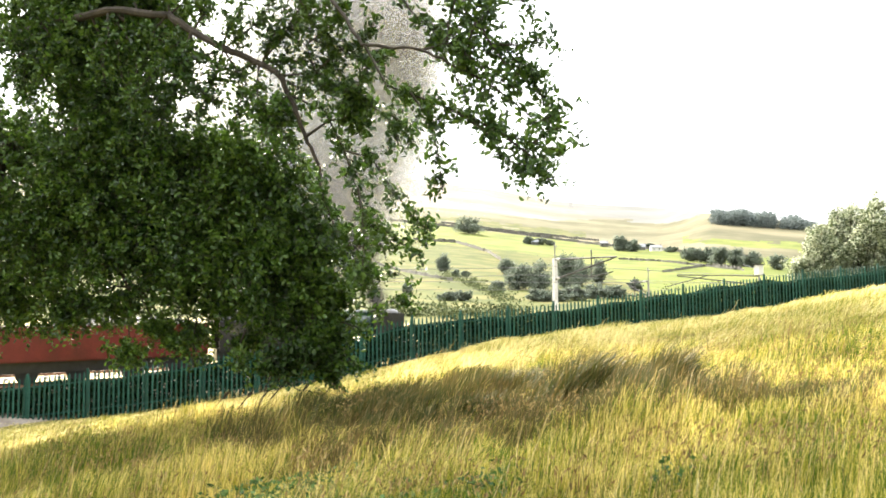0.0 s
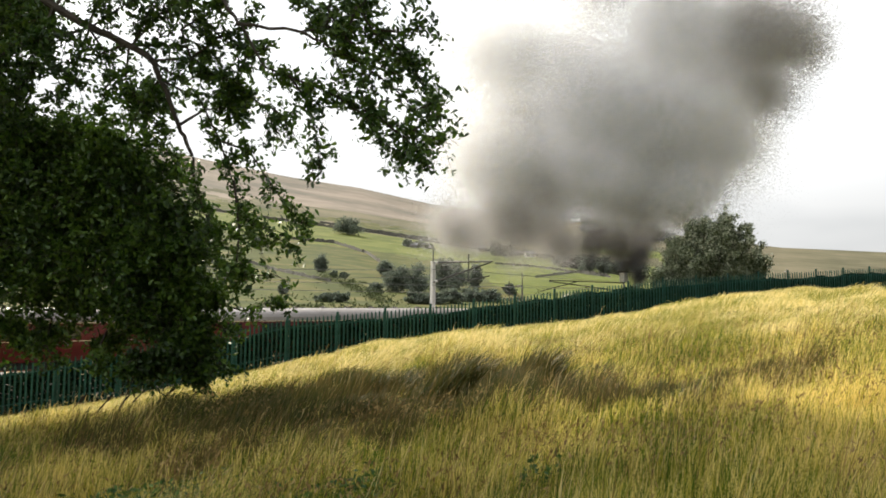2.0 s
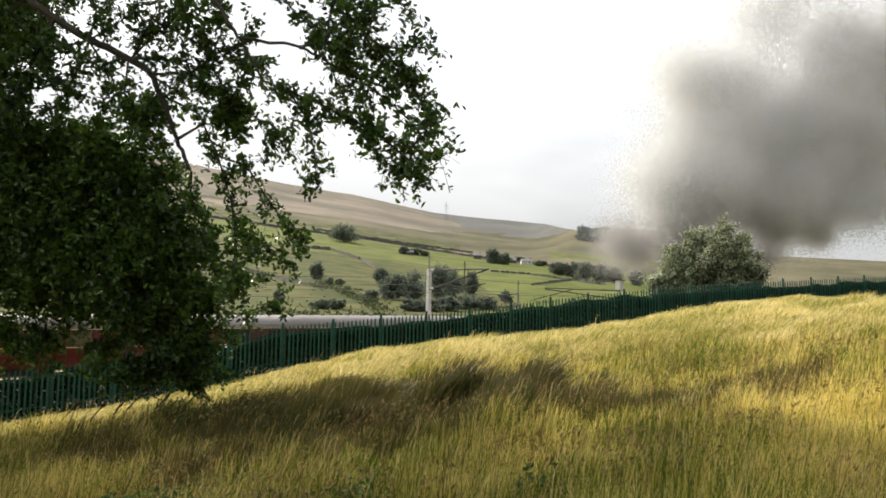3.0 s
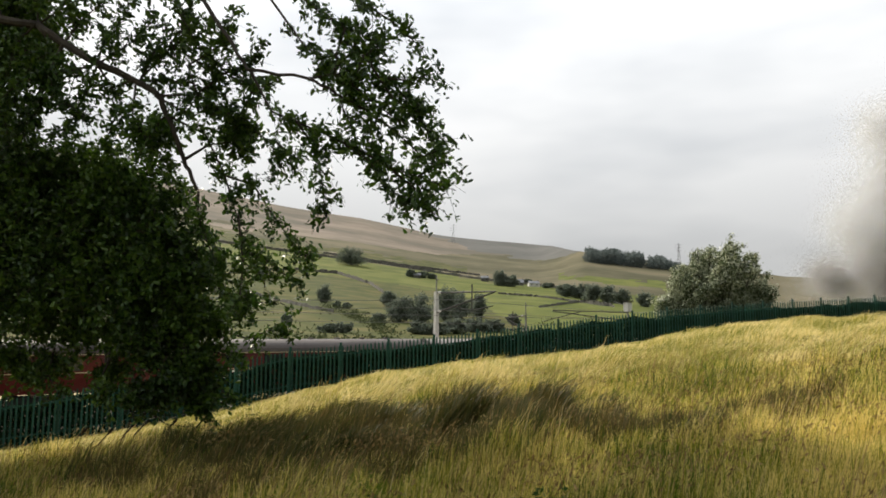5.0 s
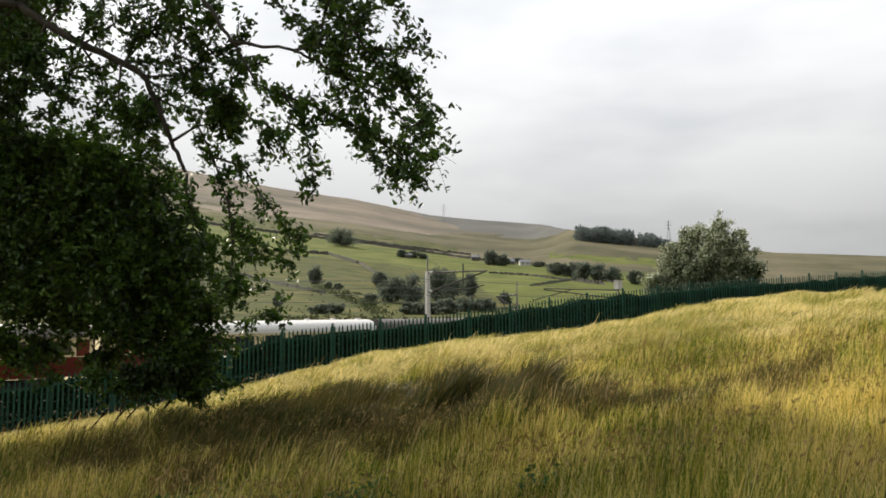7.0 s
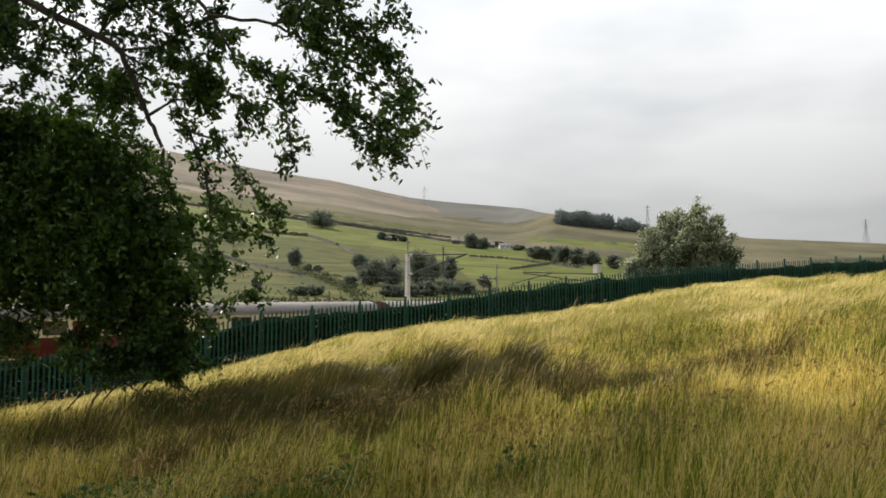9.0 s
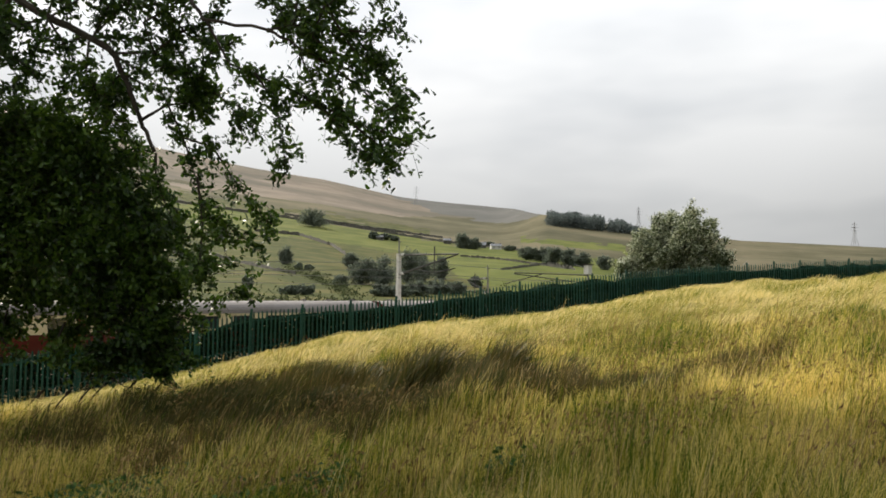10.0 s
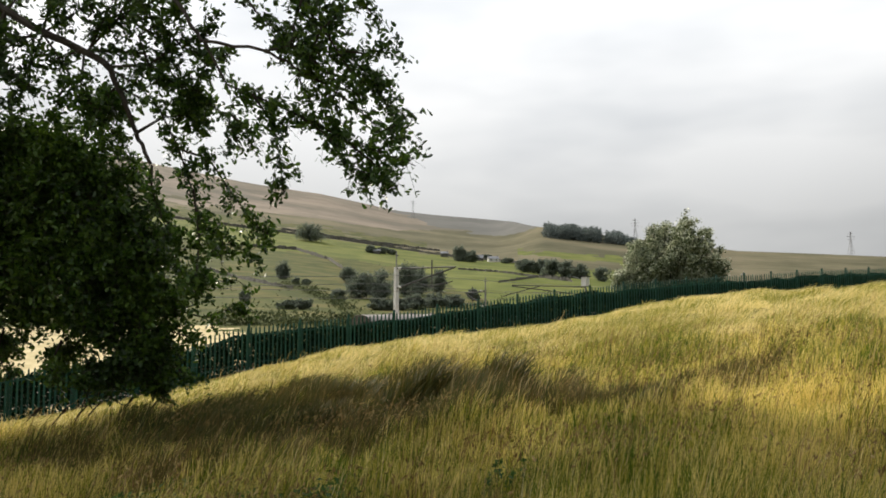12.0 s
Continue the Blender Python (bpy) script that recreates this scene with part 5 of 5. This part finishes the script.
def pylon(u, d, h, rise=None):
    t = tagged(new("transmission_pylon"), "grey lattice power pylon on the skyline", "pylon", "pylons over the moor")
    t.location = spot(u, d) if rise is None else upslope(u, rise)
    w = h * 0.1
    bm = bmesh.new()
    r = 0.22
    levels = [(0, w), (h * 0.35, w * 0.55), (h * 0.62, w * 0.28), (h, w * 0.1)]
    for sx in (-1, 1):
        for sy in (-1, 1):
            tube(bm, [(sx * a, sy * a, z) for z, a in levels], [r, r, r * 0.8, r * 0.6], 4)
    for (z0, a0), (z1, a1) in zip(levels, levels[1:]):
        for i in range(3):
            f, g = i / 3, (i + 1) / 3
            za, zb, wa, wb = z0 + (z1 - z0) * f, z0 + (z1 - z0) * g, a0 + (a1 - a0) * f, a0 + (a1 - a0) * g
            for s in (-1, 1):
                tube(bm, [(-s * wa, -wa, za), (s * wb, -wb, zb)], [r * 0.5] * 2, 4)
                tube(bm, [(-s * wa, wa, za), (s * wb, wb, zb)], [r * 0.5] * 2, 4)
    part("tower", bm, STEEL, t)
    for z, a in ((0.66, 0.16), (0.79, 0.19), (0.91, 0.14)):
        bm = bmesh.new()
        for s in (-1, 1):
            tube(bm, [(0, 0, h * z + 0.9), (s * h * a, 0, h * z)], [r, r * 0.5], 4)
            tube(bm, [(0, 0, h * z - 0.4), (s * h * a, 0, h * z)], [r, r * 0.5], 4)
        part("crossarm", bm, STEEL, t)
    return t


pylon(-0.041, 0, 58, 0.117)
pylon(0.262, 1350, 42)
pylon(0.555, 1300, 42)


def relay_post():
    """The small white cabinet on a post beside the line."""
    r = tagged(new("signal_post"), "small white signal cabinet on a post behind the fence", "signal")
    r.matrix_world = pose(*spot(0.193, 72), 0, 0, TRACK_TURN)
    z = EYE + 0.038 * 72 - r.matrix_world.translation.z
    part("post", tube(bmesh.new(), [(0, 0, -0.3), (0, 0, z)], [0.1, 0.08], 8), STEEL, r)
    part("cabinet", box(bmesh.new(), -0.3, 0.3, -0.3, 0.3, z - 0.9, z, 0.04), RENDERWALL, r)
    part("cap", box(bmesh.new(), -0.45, 0.45, -0.4, 0.4, z, z + 0.1, 0.02), BLACK, r)
    part("bracket", tube(bmesh.new(), [(0, 0.2, z - 0.3), (-1.0, 0.9, z + 0.05)], [0.05, 0.04], 6), STEEL, r)
    bm = bmesh.new()
    tube(bm, [(0, 0, z - 1.0), (-5.5, 4.6, z - 0.8)], [0.05, 0.05], 6)
    tube(bm, [(0, 0, z - 1.8), (-5.5, 4.6, z - 0.9)], [0.05, 0.05], 6)
    tube(bm, [(-3.4, 2.85, z - 0.9), (-6.2, 5.2, z - 1.9)], [0.05, 0.04], 6)
    part("cantilever", bm, DARKSTEEL, r)
    return r


relay_post()


# ---- smoke ----
def specks(name, n, mat, seed, size=0.02):
    """A soft ball of soot: countless tiny flakes, thinning outwards, one metre in radius."""
    rs = np.random.RandomState(seed)
    lobes = rs.randn(16, 3) * 0.34
    which = rs.randint(0, 16, n)
    c = lobes[which] + rs.randn(n, 3) * (0.2 + 0.26 * rs.rand(16, 1))[which]
    a = rs.randn(n, 3)
    a /= np.linalg.norm(a, axis=1)[:, None]
    b = np.cross(a, rs.randn(n, 3))
    b /= np.linalg.norm(b, axis=1)[:, None]
    s = (size * (0.6 + 0.8 * rs.rand(n)))[:, None] * np.clip(1.3 - 0.72 * np.linalg.norm(c, axis=1)[:, None], 0.22, 1.1)
    P = np.stack([c + a * s, c - a * s * 0.5 + b * s * 0.87, c - a * s * 0.5 - b * s * 0.87], 1)
    return raw_mesh(name, P.reshape(-1, 3), np.arange(3 * n), np.full(n, 3), mat)


SOOT_BALLS = [specks("smoke_puff", 22000, SOOT, 40 + i, 0.034) for i in range(2)]
SMOKE_BALLS = [specks("smoke_puff", 60000, SMOKE, 50 + i, 0.0225) for i in range(3)]
MURK_BALLS = [specks("smoke_puff", 60000, MURK, 70 + i, 0.023) for i in range(2)]
STEAM_BALL = specks("steam_puff", 4000, STEAM, 60, 0.07)
# right of and above the chimney, half size in metres, how far it drifts with the wind instead of with the engine
PLUME_LOW = ((0.0, 0.5, 0.8, 0), (0.0, 1.4, 1.0, 0), (-0.1, 2.6, 1.3, 0), (-0.5, 4.2, 1.8, 0.05), (0.3, 5.0, 1.6, 0.05), (-1.6, 6.0, 2.4, 0.2), (0.8, 7.0, 2.4, 0.3), (-4, 6.6, 2.8, 0.4))
PLUME_HIGH = ((-8, 6.6, 3.2, 0.6), (-13, 7.2, 3.8, 0.8), (-17.5, 7.8, 3.6, 0.9), (-4.5, 11, 4.6, 0.6), (-10, 12, 5.2, 0.8), (2.8, 12, 4.2, 0.6), (-15, 12.5, 5.2, 0.9), (7, 15, 4.4, 0.8),
              (0, 17, 5.2, 0.8), (-6.5, 17.5, 5.6, 0.9), (-12.5, 18, 5.2, 1), (10, 20, 4, 0.9), (6, 23, 5.2, 1), (0, 24, 5.6, 1), (-7, 24, 5.6, 1), (-13, 24, 4.6, 1),
              (3.5, 20.5, 4.6, 0.9), (8.5, 24, 4.2, 1), (4, 14.5, 4, 0.75), (9, 27, 4.2, 1), (3, 29, 5.2, 1), (-5, 30, 5.2, 1), (8, 33, 4.6, 1), (-1, 35, 5.2, 1), (-2, 14, 4.6, 0.7), (5, 18.5, 4.4, 0.85), (-3, 20.5, 5, 0.9), (2, 26.5, 5, 1), (12, 25, 4.4, 1), (-1.5, 9, 3.4, 0.5), (3, 9.5, 3, 0.5))
puffs, veils = [], []
for i, (dx, dz, r, drift) in enumerate(PLUME_LOW + PLUME_HIGH):
    low = i < len(PLUME_LOW)
    ob = new("smoke_puff", SOOT_BALLS[i % 2] if low else MURK_BALLS[i % 2] if dz < 12.2 or dx > 8 else SMOKE_BALLS[i % 3])
    tagged(ob, "thick dark smoke billowing from the engine's chimney" if low else "soft grey cloud of coal smoke drifting downwind", "smoke", "smoke of the engine")
    ob.scale = (r, r, r) if low else (r * 1.3, r * 1.15, r * 1.2)
    puffs.append((ob, dx, dz, drift, random.uniform(-2.5, 2.5), random.uniform(-20, 20)))
# the older smoke that the wind carries off behind the oak: right of and above the chimney's place at the start
for dx, dz, r in ((-9, 9, 4.2), (-16, 10, 5), (-25, 12, 5.6), (-15, 17, 5.6), (-26, 20, 6), (-8, 15, 4.6)):
    ob = tagged(new("smoke_puff", SMOKE_BALLS[int(-dx) % 3]), "thin veil of old smoke trailing behind the train", "smoke", "smoke of the engine")
    ob.scale = (r * 1.3, r * 1.1, r * 1.1)
    veils.append((ob, on_track(chimney_at(0), NEAR_LINE, 4.0) + Vector((dx, 2, dz))))
steams = []
for dx, dz, r in ((-7.3, 4.3, 0.5), (-8.0, 4.5, 0.7), (-6.6, 4.2, 0.45), (-9.2, 4.6, 0.85), (-10.6, 4.6, 0.8)):
    ob = tagged(new("steam_puff", STEAM_BALL), "white steam blowing from the safety valves", "steam", "steam of the engine")
    ob.scale = (r * 1.4, r, r * 0.8)
    steams.append((ob, dx, dz))


# ---- everything that moves ----
def puff_place(t, dx, dz, drift, dy):
    swell = np.interp(t, (0, 0.2, 0.5, 0.8, 1.2, 1.5, 2.5), (0.34, 0.42, 0.58, 0.74, 0.93, 1.0, 1.06))
    base = on_track(chimney_at(min(t, 1.5)) - 0.8 * min(t, 1.5), NEAR_LINE, 4.0)
    late = max(0.0, t - 1.5)
    engine = Vector((TD[0] * SPEED, TD[1] * SPEED, 0))
    carried = Vector((float(np.interp(late, (0, 1.0, 1.7, 3.5, 10.5), (0, 18.5, 30.5, 53.5, 150))), 6.3 * late, -0.2 * late))
    p = base + Vector((dx * swell - 4.5 * (1 - swell) * min(1, dz / 9), dy, dz * (0.6 + 0.4 * swell)))
    return p + (engine * late).lerp(carried, drift)


def motions():
    ends = (0.0, 12.0)
    walk(loco, [(t, pose(*on_track(chimney_at(t), NEAR_LINE), 0, 0, TRACK_TURN)) for t in ends])
    for i, c in enumerate(train):
        back_by = REAR - sum(PITCH[i:]) + PITCH[i] / 2
        walk(c, [(t, pose(*on_track(chimney_at(t) - back_by, NEAR_LINE), 0, 0, TRACK_TURN)) for t in ends])
    for ob, dx, dz, drift, dy, turn in puffs:
        walk(ob, [(t, Matrix.Translation(puff_place(t, dx, dz, drift, dy)) @ pose(0, 0, 0, 0, turn * min(t, 6) / 3, 0)) for t in (0, 0.2, 0.5, 0.8, 1.2, 1.5, 2.5, 3.2, 5.0, 7.0, 12.0)])
    for ob, p in veils:
        walk(ob, [(t, Matrix.Translation(p + Vector((21 * t, 8 * t, 0.8 * t)))) for t in ends])
    for ob, dx, dz in steams:
        walk(ob, [(t, Matrix.Translation(on_track(chimney_at(t) + dx, NEAR_LINE, dz))) for t in ends])
    base = wind_tree.location.copy()
    walk(wind_tree, [(j * 0.5, Matrix.Translation(base) @ pose(0, 0, 0, 0.4 * math.sin(j * 1.7), 1.0 * math.sin(j * 1.3) + 0.5 * math.sin(j * 2.9), 0)) for j in range(25)])
    for i, s in enumerate(tussocks):
        foot = Matrix.Translation(s.location.copy())
        walk(s, [(j * 0.4, foot @ pose(0, 0, 0, 0.6 * math.sin(j * 0.9 + i), 2.0 * math.sin(j * 1.2 + 1.3 * i) + 1.0 * math.sin(j * 2.5 + i), 0)) for j in range(31)])
    for i, s in enumerate(swaying):
        walk(s, [(j * 0.4, pose(0.02 * math.sin(j * 1.1 + 2 * i) + 0.01 * math.sin(j * 2.3), 0, 0)) for j in range(31)])
    for i, b in enumerate(boughs):
        amp = (0.3, 0.5, 0.3, 0.2, 0.25)[i]
        piv = Matrix.Translation((TRUNK.x, TRUNK.y, 4))
        rows = []
        for j in range(41):
            t = j * 0.3
            a = amp * (math.sin(t * 2.6 + i) + 0.5 * math.sin(t * 4.7 + 2 * i))
            rows.append((t, piv @ pose(0, 0, 0, 0.3 * a, a, 0.5 * a) @ piv.inverted()))
        walk(b, rows)


motions()
